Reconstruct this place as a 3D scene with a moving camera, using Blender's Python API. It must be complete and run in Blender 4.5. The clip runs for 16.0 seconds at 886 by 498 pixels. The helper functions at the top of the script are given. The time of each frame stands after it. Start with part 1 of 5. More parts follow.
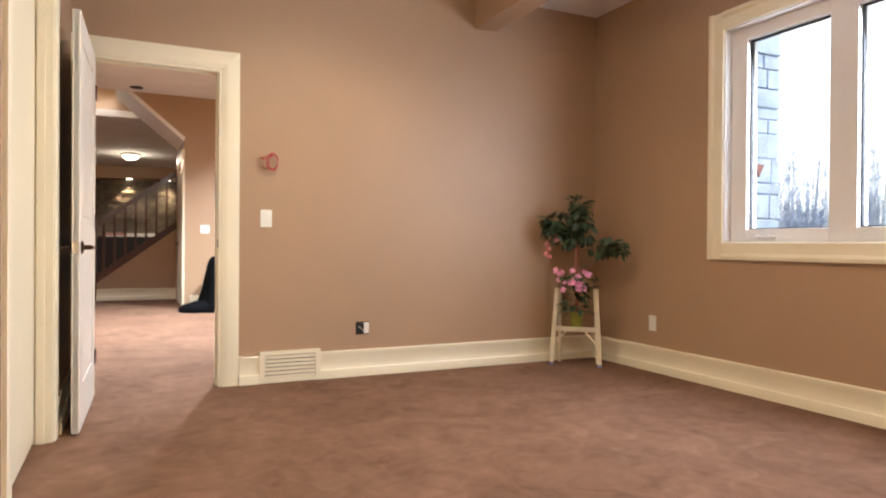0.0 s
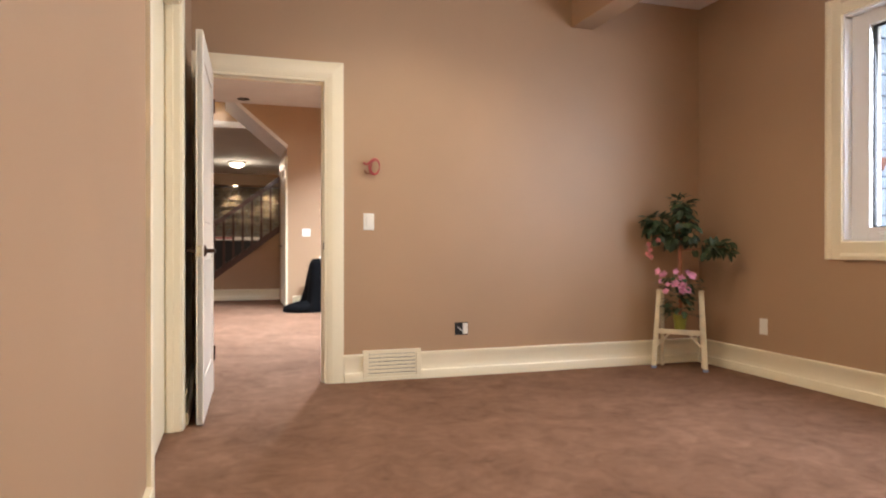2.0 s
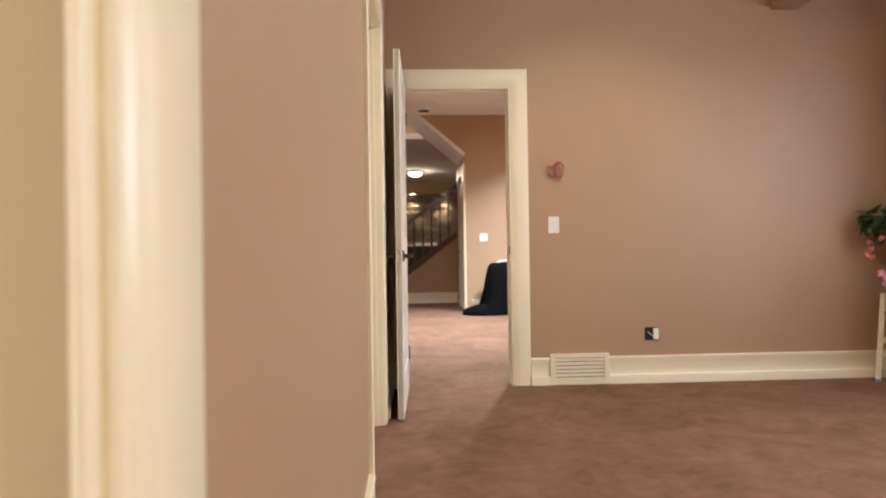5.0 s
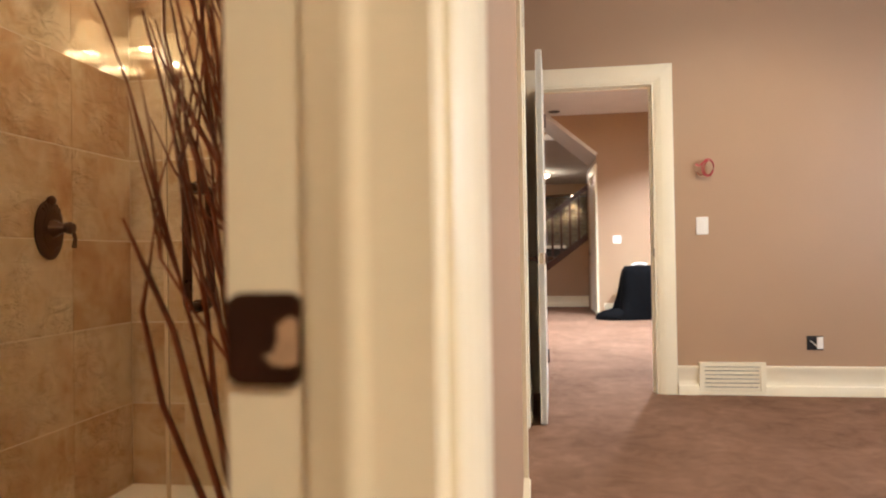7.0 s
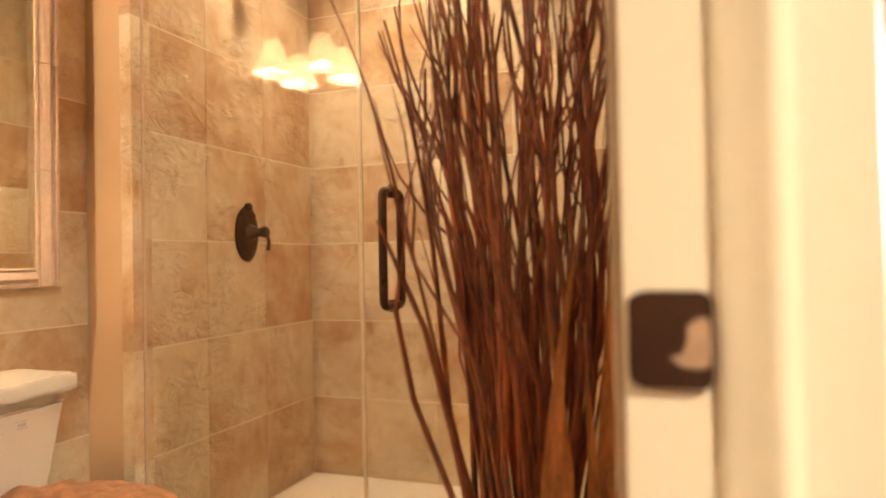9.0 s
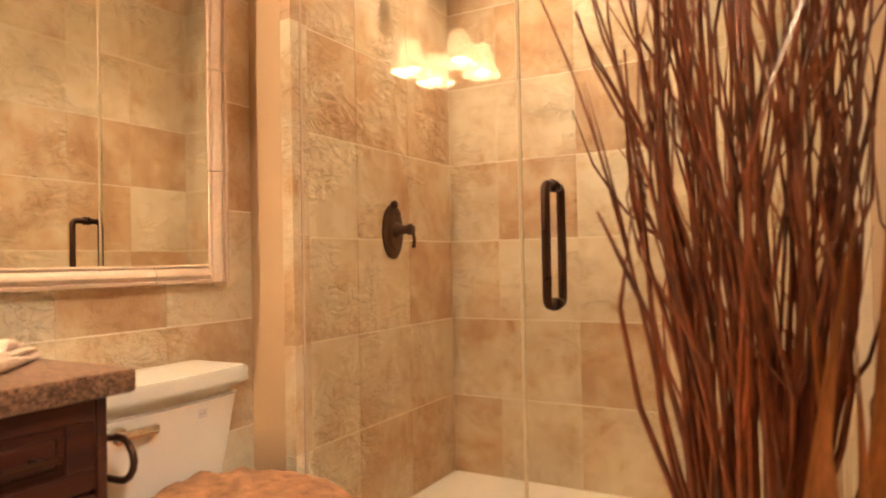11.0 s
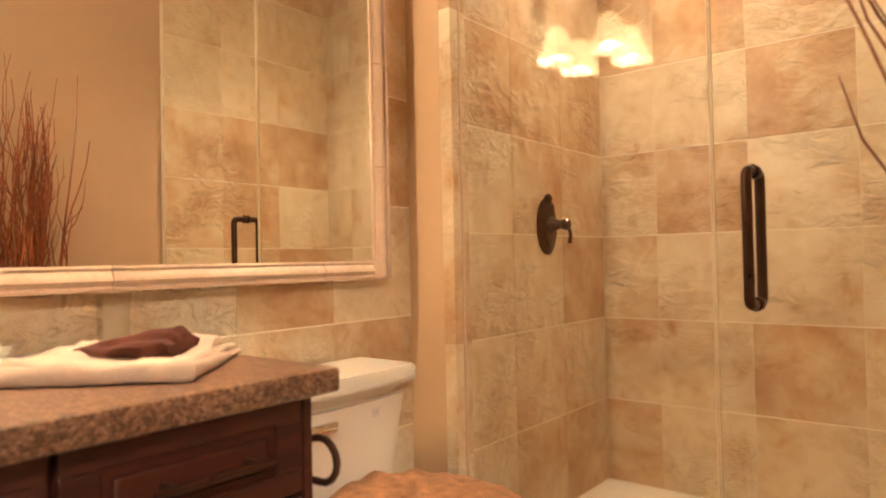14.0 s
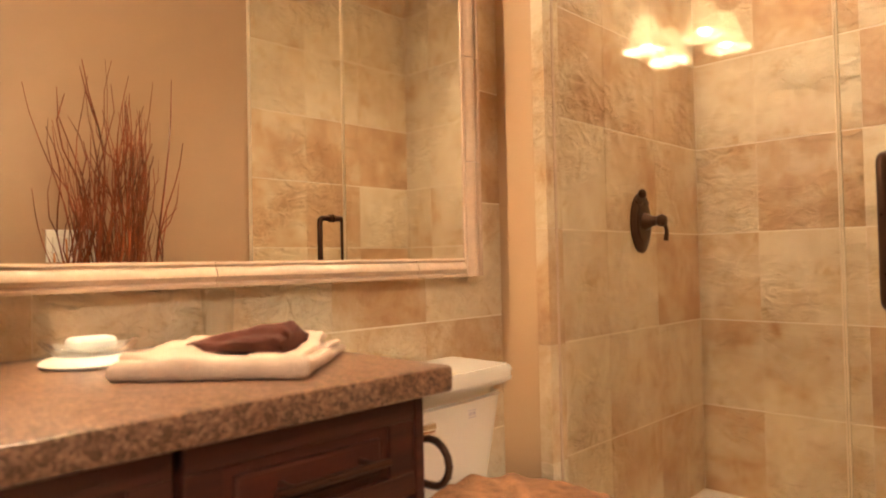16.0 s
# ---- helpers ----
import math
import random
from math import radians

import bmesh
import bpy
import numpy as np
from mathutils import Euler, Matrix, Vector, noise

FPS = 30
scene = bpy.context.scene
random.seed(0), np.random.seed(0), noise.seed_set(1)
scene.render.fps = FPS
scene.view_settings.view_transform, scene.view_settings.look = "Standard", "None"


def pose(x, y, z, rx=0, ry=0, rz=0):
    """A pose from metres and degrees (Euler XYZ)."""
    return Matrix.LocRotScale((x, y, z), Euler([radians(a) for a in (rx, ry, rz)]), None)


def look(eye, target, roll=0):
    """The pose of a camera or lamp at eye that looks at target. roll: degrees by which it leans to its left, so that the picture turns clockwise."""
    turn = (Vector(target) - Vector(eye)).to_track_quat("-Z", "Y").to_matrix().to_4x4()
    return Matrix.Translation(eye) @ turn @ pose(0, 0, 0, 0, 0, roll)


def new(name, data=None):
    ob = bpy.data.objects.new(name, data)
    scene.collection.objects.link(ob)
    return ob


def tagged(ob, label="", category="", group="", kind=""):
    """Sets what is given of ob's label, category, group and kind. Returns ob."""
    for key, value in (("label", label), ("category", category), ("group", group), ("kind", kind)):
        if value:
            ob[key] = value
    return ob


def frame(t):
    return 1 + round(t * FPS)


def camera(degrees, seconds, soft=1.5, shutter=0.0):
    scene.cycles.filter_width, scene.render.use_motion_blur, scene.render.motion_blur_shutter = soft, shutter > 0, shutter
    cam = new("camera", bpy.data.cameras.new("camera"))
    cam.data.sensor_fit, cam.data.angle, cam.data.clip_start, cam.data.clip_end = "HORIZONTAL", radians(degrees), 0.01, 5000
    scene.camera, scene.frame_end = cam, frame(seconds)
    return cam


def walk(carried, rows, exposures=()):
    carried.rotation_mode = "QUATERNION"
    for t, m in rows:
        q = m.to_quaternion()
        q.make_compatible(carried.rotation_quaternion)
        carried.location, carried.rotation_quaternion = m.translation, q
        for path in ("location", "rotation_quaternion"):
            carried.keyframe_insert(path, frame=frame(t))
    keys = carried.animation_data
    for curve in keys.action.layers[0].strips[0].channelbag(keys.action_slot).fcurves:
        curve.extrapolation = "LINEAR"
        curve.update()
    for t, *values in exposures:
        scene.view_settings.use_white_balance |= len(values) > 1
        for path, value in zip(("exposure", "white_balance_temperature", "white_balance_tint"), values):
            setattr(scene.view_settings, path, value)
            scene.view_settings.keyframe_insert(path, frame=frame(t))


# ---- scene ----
cam = camera(67.7, 16.0, soft=2.0)
cam.data.dof.use_dof, cam.data.dof.focus_distance, cam.data.dof.aperture_fstop = True, 2.4, 5.0
PATH = [
    (0, (-0.155, 0.065, 0.927), (0.698, 1.874, 0.916), 0.4),
    (0.5, (-0.167, 0.06, 0.924), (0.629, 1.895, 0.915), 0.4),
    (1, (-0.185, 0.057, 0.926), (0.544, 1.92, 0.918), 0.3),
    (1.5, (-0.205, 0.059, 0.929), (0.456, 1.946, 0.921), 0.1),
    (2, (-0.223, 0.056, 0.928), (0.378, 1.964, 0.92), -0.0),
    (2.5, (-0.244, 0.055, 0.929), (0.282, 1.984, 0.923), -0.1),
    (3, (-0.259, 0.055, 0.928), (0.193, 2.003, 0.924), -0.2),
    (5.5, (-0.361, 0.044, 0.927), (-0.356, 2.044, 0.937), -0.8),
    (6, (-0.386, 0.046, 0.927), (-0.476, 2.044, 0.94), -0.7),
    (6.5, (-0.414, 0.051, 0.926), (-0.596, 2.043, 0.944), -0.9),
    (7, (-0.441, 0.05, 0.926), (-0.711, 2.031, 0.948), -0.9),
    (7.5, (-0.466, 0.047, 0.926), (-0.826, 2.014, 0.952), -0.9),
    (8, (-0.494, 0.05, 0.925), (-0.957, 1.995, 0.956), -1.1),
    (8.5, (-0.528, 0.047, 0.925), (-1.105, 1.962, 0.959), -1.1),
    (9, (-0.561, 0.034, 0.926), (-1.229, 1.92, 0.96), -1.1),
    (9.5, (-0.589, 0.032, 0.925), (-1.338, 1.885, 0.963), -1.0),
    (10, (-0.620, 0.033, 0.926), (-1.452, 1.855, 0.961), -1.0),
    (12.5, (-0.779, 0.029, 0.919), (-1.918, 1.672, 0.96), -1.2),
    (13, (-0.807, 0.029, 0.923), (-1.989, 1.643, 0.959), -1.2),
    (13.5, (-0.828, 0.025, 0.923), (-2.049, 1.609, 0.958), -1.1),
    (14, (-0.848, 0.025, 0.922), (-2.102, 1.582, 0.958), -1.2),
    (14.5, (-0.864, 0.024, 0.92), (-2.14, 1.564, 0.959), -1.2),
    (15, (-0.89, 0.023, 0.917), (-2.204, 1.53, 0.959), -1.3),
    (15.5, (-0.912, 0.021, 0.915), (-2.268, 1.491, 0.957), -1.2),
    (16, (-0.927, 0.018, 0.913), (-2.334, 1.44, 0.958), -1.2),
]
EXPOSURES = [(0, 1.6), (1.5, 1.52), (3.0, 1.42), (5.5, 1.34), (6.0, 1.34), (7.0, 1.56), (7.5, 1.84), (8.0, 2.14), (8.5, 2.38), (9.0, 2.52), (9.5, 2.58), (10.0, 2.6), (12.5, 2.58), (16.0, 2.47)]
walk(cam, [(t, look(eye, target, roll)) for t, eye, target, roll in PATH], EXPOSURES)


# ---- world and daylight ----
world = bpy.data.worlds.new("world")
scene.world = world
world.use_nodes = True
wn = world.node_tree.nodes
sky = wn.new("ShaderNodeTexSky")
sky.sky_type, sky.sun_disc = "NISHITA", False
sky.sun_elevation, sky.sun_rotation = radians(18), radians(200)
wn["Background"].inputs["Strength"].default_value = 0.15
world.node_tree.links.new(sky.outputs[0], wn["Background"].inputs["Color"])
sun = new("sun", bpy.data.lights.new("sun", "SUN"))
sun.data.energy, sun.data.angle, sun.data.color = 1.2, radians(12), (1.0, 0.93, 0.85)
sun.matrix_world = look((0, -20, 10), (0, -14, 9), 0)

# plan, in metres
FY = 4.548          # bedroom wall with the hall door
WX = -0.484         # bedroom side of the wall towards the bathroom
BX = -0.590         # bathroom side of the same wall
XR = 3.368          # window wall
CEIL = 2.845
JY = 0.344          # latch jamb of the bathroom door
MX = -2.100         # tiled wall behind the vanity
SX = -1.953         # shower wall with the valve
SY = 2.373          # shower back wall
GY = 1.467          # shower glass
BCEIL = 2.50


# ---- helpers ----
def mesh_of(name, bm, material):
    me = bpy.data.meshes.new(name)
    bm.normal_update()
    bm.to_mesh(me)
    bm.free()
    for m in material if isinstance(material, (list, tuple)) else [material]:
        me.materials.append(m)
    return me


def smooth(ob, angle=40):
    ob.data.shade_smooth()
    ob.data.set_sharp_from_angle(angle=radians(angle))
    return ob


def part(name, bm, material, parent, label="", soft=None):
    ob = new(name, mesh_of(name, bm, material))
    if parent is not None:
        ob.parent = parent
        if parent.type == "EMPTY":
            ob.matrix_parent_inverse = Matrix.Translation(parent.location).inverted()
    if label:
        tagged(ob, label)
    if soft:
        smooth(ob, soft)
    return ob


def thing(name, at, label, category, group="", kind=""):
    ob = new(name)
    ob.empty_display_size = 0.1
    ob.location = at
    return tagged(ob, label, category, group, kind)


def solid(name, bm, material, label="", category="", kind="structure", soft=None, group=""):
    ob = new(name, mesh_of(name, bm, material))
    tagged(ob, label, category, group, kind)
    if soft:
        smooth(ob, soft)
    return ob


def box(x0, x1, y0, y1, z0, z1, bevel=0.0, bm=None, seg=2):
    """A box, bevelled on demand, in a bmesh of its own or added to one."""
    t = bmesh.new()
    bmesh.ops.create_cube(t, size=1)
    for v in t.verts:
        v.co = Vector(((x0 + x1) / 2 + v.co.x * (x1 - x0), (y0 + y1) / 2 + v.co.y * (y1 - y0), (z0 + z1) / 2 + v.co.z * (z1 - z0)))
    if bevel:
        bmesh.ops.bevel(t, geom=t.edges[:], offset=bevel, segments=seg, affect="EDGES", profile=0.5)
    return join(bm, t)


def join(bm, t):
    if bm is None:
        return t
    me = bpy.data.meshes.new("tmp")
    t.to_mesh(me)
    t.free()
    bm.from_mesh(me)
    bpy.data.meshes.remove(me)
    return bm


def moved(bm, m):
    bmesh.ops.transform(bm, matrix=m, verts=bm.verts[:])
    return bm


def tube(points, radius, seg=8, bm=None, cap=True):
    """A round bar along points; radius is one number or one for each point."""
    t = bmesh.new()
    pts = [Vector(p) for p in points]
    radii = radius if isinstance(radius, (list, tuple)) else [radius] * len(pts)
    rings, side = [], None
    for i, p in enumerate(pts):
        d = (pts[min(i + 1, len(pts) - 1)] - pts[max(i - 1, 0)]).normalized()
        if side is None:
            side = d.orthogonal().normalized()
        side = (side - d * side.dot(d)).normalized()
        up = d.cross(side)
        rings.append([t.verts.new(p + radii[i] * (math.cos(a) * side + math.sin(a) * up)) for a in (2 * math.pi * k / seg for k in range(seg))])
    for a, b in zip(rings, rings[1:]):
        for k in range(seg):
            t.faces.new((a[k], a[(k + 1) % seg], b[(k + 1) % seg], b[k]))
    if cap:
        t.faces.new(rings[0][::-1])
        t.faces.new(rings[-1])
    return join(bm, t)


def lathe(profile, centre, seg=24, bm=None, axis="z", squash=1.0, power=None):
    """A turned shape from (radius, height) pairs; power rounds the circle towards a square."""
    t = bmesh.new()
    rings = []
    for r, h in profile:
        ring = []
        for k in range(seg):
            a = 2 * math.pi * k / seg
            c, s = math.cos(a), math.sin(a)
            if power:
                n = (abs(c) ** power + abs(s) ** power) ** (-1 / power)
                c, s = c * n, s * n
            ring.append(t.verts.new((r * c, r * s * squash, h)))
        rings.append(ring)
    for a, b in zip(rings, rings[1:]):
        for k in range(seg):
            t.faces.new((a[k], a[(k + 1) % seg], b[(k + 1) % seg], b[k]))
    for ring, flip in ((rings[0], True), (rings[-1], False)):
        if (ring[0].co - ring[seg // 2].co).length > 1e-4:
            t.faces.new(ring[::-1] if flip else ring)
    bmesh.ops.remove_doubles(t, verts=t.verts[:], dist=1e-6)
    turn = {"z": Matrix(), "x": Matrix.Rotation(radians(90), 4, "Y"), "y": Matrix.Rotation(radians(-90), 4, "X")}[axis]
    moved(t, Matrix.Translation(centre) @ turn)
    return join(bm, t)


def prism(profile, a, b, across, up=(0, 0, 1)):
    """A moulding: profile (out, up) pairs swept from a to b; across is the way out of the wall."""
    t = bmesh.new()
    a, b, n, u = Vector(a), Vector(b), Vector(across), Vector(up)
    r0 = [t.verts.new(a + n * p + u * q) for p, q in profile]
    r1 = [t.verts.new(b + n * p + u * q) for p, q in profile]
    k = len(profile)
    for i in range(k):
        t.faces.new((r0[i], r0[(i + 1) % k], r1[(i + 1) % k], r1[i]))
    t.faces.new(r0[::-1])
    t.faces.new(r1)
    bmesh.ops.recalc_face_normals(t, faces=t.faces[:])
    return t


# ---- materials ----
def material(name):
    m = bpy.data.materials.new(name)
    m.use_nodes = True
    return m, m.node_tree.nodes, m.node_tree.links, m.node_tree.nodes["Principled BSDF"]


def rgb(c):
    return (c[0], c[1], c[2], 1.0)


def coords(nodes, links, jitter=False):
    """Object coordinates; with jitter a shift for each object."""
    tc = nodes.new("ShaderNodeTexCoord")
    if not jitter:
        return tc.outputs["Object"]
    info, mul, add = nodes.new("ShaderNodeObjectInfo"), nodes.new("ShaderNodeVectorMath"), nodes.new("ShaderNodeVectorMath")
    mul.operation = "SCALE"
    mul.inputs[0].default_value = (37.0, 19.0, 53.0)
    links.new(info.outputs["Random"], mul.inputs["Scale"])
    links.new(tc.outputs["Object"], add.inputs[0])
    links.new(mul.outputs[0], add.inputs[1])
    return add.outputs[0]


def noise_node(nodes, links, vec, scale, detail=4, rough=0.55, distortion=0.0, stretch=None):
    n = nodes.new("ShaderNodeTexNoise")
    n.inputs["Scale"].default_value, n.inputs["Detail"].default_value = scale, detail
    n.inputs["Roughness"].default_value, n.inputs["Distortion"].default_value = rough, distortion
    if stretch:
        mp = nodes.new("ShaderNodeMapping")
        mp.inputs["Scale"].default_value = stretch
        links.new(vec, mp.inputs[0])
        vec = mp.outputs[0]
    links.new(vec, n.inputs["Vector"])
    return n.outputs["Fac"]


def ramp(nodes, links, fac, stops):
    r = nodes.new("ShaderNodeValToRGB")
    el = r.color_ramp.elements
    while len(el) < len(stops):
        el.new(0.5)
    for e, (p, c) in zip(el, stops):
        e.position, e.color = p, rgb(c)
    links.new(fac, r.inputs[0])
    return r.outputs[0]


def plain(name, c, rough=0.5, var=0.08, scale=6.0, fine=120.0, bump=0.1, metal=0.0, jitter=False, stretch=None, coat=0.0, sheen=0.0, dist=0.002):
    """A base colour with broad and fine variation, relief and uneven gloss."""
    m, nodes, links, p = material(name)
    v = coords(nodes, links, jitter)
    broad = noise_node(nodes, links, v, scale, 3, stretch=stretch)
    small = noise_node(nodes, links, v, fine, 4, stretch=stretch)
    mix = nodes.new("ShaderNodeMath")
    mix.operation = "MULTIPLY_ADD"
    mix.inputs[1].default_value, mix.inputs[2].default_value = 0.65, 0.0
    links.new(broad, mix.inputs[0])
    add = nodes.new("ShaderNodeMath")
    add.operation = "MULTIPLY_ADD"
    add.inputs[1].default_value = 0.35
    links.new(small, add.inputs[0])
    links.new(mix.outputs[0], add.inputs[2])
    lo, hi = [max(0.0, x * (1 - 2 * var)) for x in c], [min(1.0, x * (1 + 2 * var)) for x in c]
    links.new(ramp(nodes, links, add.outputs[0], [(0.3, lo), (0.7, hi)]), p.inputs["Base Color"])
    p.inputs["Metallic"].default_value = metal
    mr = nodes.new("ShaderNodeMapRange")
    mr.inputs["To Min"].default_value, mr.inputs["To Max"].default_value = max(0.02, rough - 0.08), min(1.0, rough + 0.08)
    links.new(small, mr.inputs["Value"])
    links.new(mr.outputs[0], p.inputs["Roughness"])
    if coat:
        p.inputs["Coat Weight"].default_value, p.inputs["Coat Roughness"].default_value = coat, 0.12
    if sheen:
        p.inputs["Sheen Weight"].default_value = sheen
    if bump:
        b = nodes.new("ShaderNodeBump")
        b.inputs["Strength"].default_value, b.inputs["Distance"].default_value = bump, dist
        links.new(small, b.inputs["Height"])
        links.new(b.outputs[0], p.inputs["Normal"])
    return m


def carpet_material():
    m, nodes, links, p = material("carpet")
    v = coords(nodes, links)
    nap = noise_node(nodes, links, v, 1.7, 6, 0.62, 0.9)
    streak = noise_node(nodes, links, v, 7.0, 5, 0.62, 1.4)
    fibre = noise_node(nodes, links, v, 420.0, 2, 0.7)
    tuft = noise_node(nodes, links, v, 60.0, 3, 0.7)
    a = nodes.new("ShaderNodeMix")
    a.data_type = "FLOAT"
    a.inputs[0].default_value = 0.45
    links.new(nap, a.inputs[2])
    links.new(streak, a.inputs[3])
    b = nodes.new("ShaderNodeMix")
    b.data_type = "FLOAT"
    b.inputs[0].default_value = 0.34
    links.new(a.outputs[0], b.inputs[2])
    links.new(fibre, b.inputs[3])
    links.new(ramp(nodes, links, b.outputs[0], [(0.37, (0.128, 0.066, 0.040)), (0.45, (0.186, 0.100, 0.062)), (0.53, (0.224, 0.122, 0.077)), (0.64, (0.300, 0.172, 0.115))]), p.inputs["Base Color"])
    p.inputs["Roughness"].default_value = 0.95
    p.inputs["Specular IOR Level"].default_value = 0.15
    add = nodes.new("ShaderNodeMath")
    links.new(fibre, add.inputs[0])
    links.new(tuft, add.inputs[1])
    bp = nodes.new("ShaderNodeBump")
    bp.inputs["Strength"].default_value, bp.inputs["Distance"].default_value = 0.6, 0.004
    links.new(add.outputs[0], bp.inputs["Height"])
    links.new(bp.outputs[0], p.inputs["Normal"])
    return m


def tile_material():
    """Stone-look ceramic: cloudy beige with rust patches, a cleft relief in places; each tile its own tone."""
    m, nodes, links, p = material("stone_tile")
    v = coords(nodes, links, True)
    cloud = noise_node(nodes, links, v, 5.5, 9, 0.62, 0.3)
    rust = noise_node(nodes, links, v, 13.0, 8, 0.66, 0.8)
    layer = noise_node(nodes, links, v, 12.0, 9, 0.60, 1.1, (1.0, 1.0, 1.7))
    where = noise_node(nodes, links, v, 3.6, 3, 0.5)
    grain = noise_node(nodes, links, v, 120.0, 4, 0.6)
    info = nodes.new("ShaderNodeObjectInfo")
    shift = nodes.new("ShaderNodeMapRange")
    shift.inputs["To Min"].default_value, shift.inputs["To Max"].default_value = -0.10, 0.11
    links.new(info.outputs["Random"], shift.inputs["Value"])
    tone = nodes.new("ShaderNodeMath")
    calm = nodes.new("ShaderNodeMapRange")
    calm.inputs["To Min"].default_value, calm.inputs["To Max"].default_value = 0.17, 0.83
    links.new(cloud, calm.inputs["Value"])
    links.new(calm.outputs[0], tone.inputs[0])
    links.new(shift.outputs[0], tone.inputs[1])
    base = ramp(nodes, links, tone.outputs[0], [(0.30, (0.43, 0.245, 0.122)), (0.42, (0.55, 0.365, 0.206)), (0.54, (0.66, 0.525, 0.350)), (0.72, (0.77, 0.665, 0.485))])
    band = ramp(nodes, links, rust, [(0.30, (0.78, 0.64, 0.49)), (0.42, (0.94, 0.90, 0.83)), (0.52, (1, 1, 1)), (0.68, (0.94, 0.91, 0.87))])
    mul = nodes.new("ShaderNodeMix")
    mul.data_type, mul.blend_type = "RGBA", "MULTIPLY"
    mul.inputs[0].default_value = 0.9
    links.new(base, mul.inputs[6])
    links.new(band, mul.inputs[7])
    crack = ramp(nodes, links, layer, [(0.455, (1, 1, 1)), (0.470, (0.80, 0.70, 0.58)), (0.476, (1, 1, 1)), (0.556, (1, 1, 1)), (0.562, (0.84, 0.76, 0.66)), (0.572, (1, 1, 1))])
    mask = nodes.new("ShaderNodeMapRange")
    mask.inputs["From Min"].default_value, mask.inputs["From Max"].default_value = 0.44, 0.62
    links.new(where, mask.inputs["Value"])
    mul2 = nodes.new("ShaderNodeMix")
    mul2.data_type, mul2.blend_type = "RGBA", "MULTIPLY"
    links.new(mask.outputs[0], mul2.inputs[0])
    links.new(mul.outputs[2], mul2.inputs[6])
    links.new(crack, mul2.inputs[7])
    links.new(mul2.outputs[2], p.inputs["Base Color"])
    gl = nodes.new("ShaderNodeMapRange")
    gl.inputs["To Min"].default_value, gl.inputs["To Max"].default_value = 0.22, 0.46
    links.new(rust, gl.inputs["Value"])
    links.new(gl.outputs[0], p.inputs["Roughness"])
    steps = ramp(nodes, links, layer, [(0.36, (0, 0, 0)), (0.455, (0.18, 0.18, 0.18)), (0.476, (0.45, 0.45, 0.45)), (0.552, (0.55, 0.55, 0.55)), (0.572, (0.85, 0.85, 0.85)), (0.70, (1, 1, 1))])
    cleft, add = nodes.new("ShaderNodeMath"), nodes.new("ShaderNodeMath")
    cleft.operation, add.operation = "MULTIPLY", "MULTIPLY_ADD"
    links.new(steps, cleft.inputs[0])
    links.new(mask.outputs[0], cleft.inputs[1])
    add.inputs[1].default_value = 0.12
    links.new(grain, add.inputs[0])
    links.new(cleft.outputs[0], add.inputs[2])
    b = nodes.new("ShaderNodeBump")
    b.inputs["Strength"].default_value, b.inputs["Distance"].default_value = 1.0, 0.010
    links.new(add.outputs[0], b.inputs["Height"])
    links.new(b.outputs[0], p.inputs["Normal"])
    return m


def granite_material():
    m, nodes, links, p = material("granite")
    v = coords(nodes, links)
    vo = nodes.new("ShaderNodeTexVoronoi")
    vo.inputs["Scale"].default_value = 330.0
    links.new(v, vo.inputs["Vector"])
    cells = ramp(nodes, links, vo.outputs["Color"], [(0.15, (0.07, 0.030, 0.018)), (0.34, (0.145, 0.070, 0.042)), (0.6, (0.215, 0.112, 0.068)), (0.88, (0.33, 0.195, 0.125))])
    blot = ramp(nodes, links, noise_node(nodes, links, v, 60.0, 5, 0.65, 1.0), [(0.38, (0.42, 0.36, 0.32)), (0.52, (1, 1, 1)), (0.75, (1.0, 0.86, 0.72))])
    mul = nodes.new("ShaderNodeMix")
    mul.data_type, mul.blend_type = "RGBA", "MULTIPLY"
    mul.inputs[0].default_value = 0.9
    links.new(cells, mul.inputs[6])
    links.new(blot, mul.inputs[7])
    links.new(mul.outputs[2], p.inputs["Base Color"])
    p.inputs["Roughness"].default_value = 0.33
    return m


def wood_material(name, dark, light, rough=0.35, along="y", coat=0.3):
    m, nodes, links, p = material(name)
    v = coords(nodes, links, True)
    st = {"x": (0.6, 14, 14), "y": (14, 0.6, 14), "z": (14, 14, 0.6)}[along]
    g = noise_node(nodes, links, v, 3.0, 6, 0.6, 0.6, st)
    f = noise_node(nodes, links, v, 24.0, 3, 0.6, 0.0, st)
    mx = nodes.new("ShaderNodeMix")
    mx.data_type = "FLOAT"
    mx.inputs[0].default_value = 0.35
    links.new(g, mx.inputs[2])
    links.new(f, mx.inputs[3])
    links.new(ramp(nodes, links, mx.outputs[0], [(0.35, dark), (0.65, light)]), p.inputs["Base Color"])
    p.inputs["Roughness"].default_value = rough
    p.inputs["Coat Weight"].default_value, p.inputs["Coat Roughness"].default_value = coat, 0.2
    b = nodes.new("ShaderNodeBump")
    b.inputs["Strength"].default_value, b.inputs["Distance"].default_value = 0.15, 0.001
    links.new(f, b.inputs["Height"])
    links.new(b.outputs[0], p.inputs["Normal"])
    return m


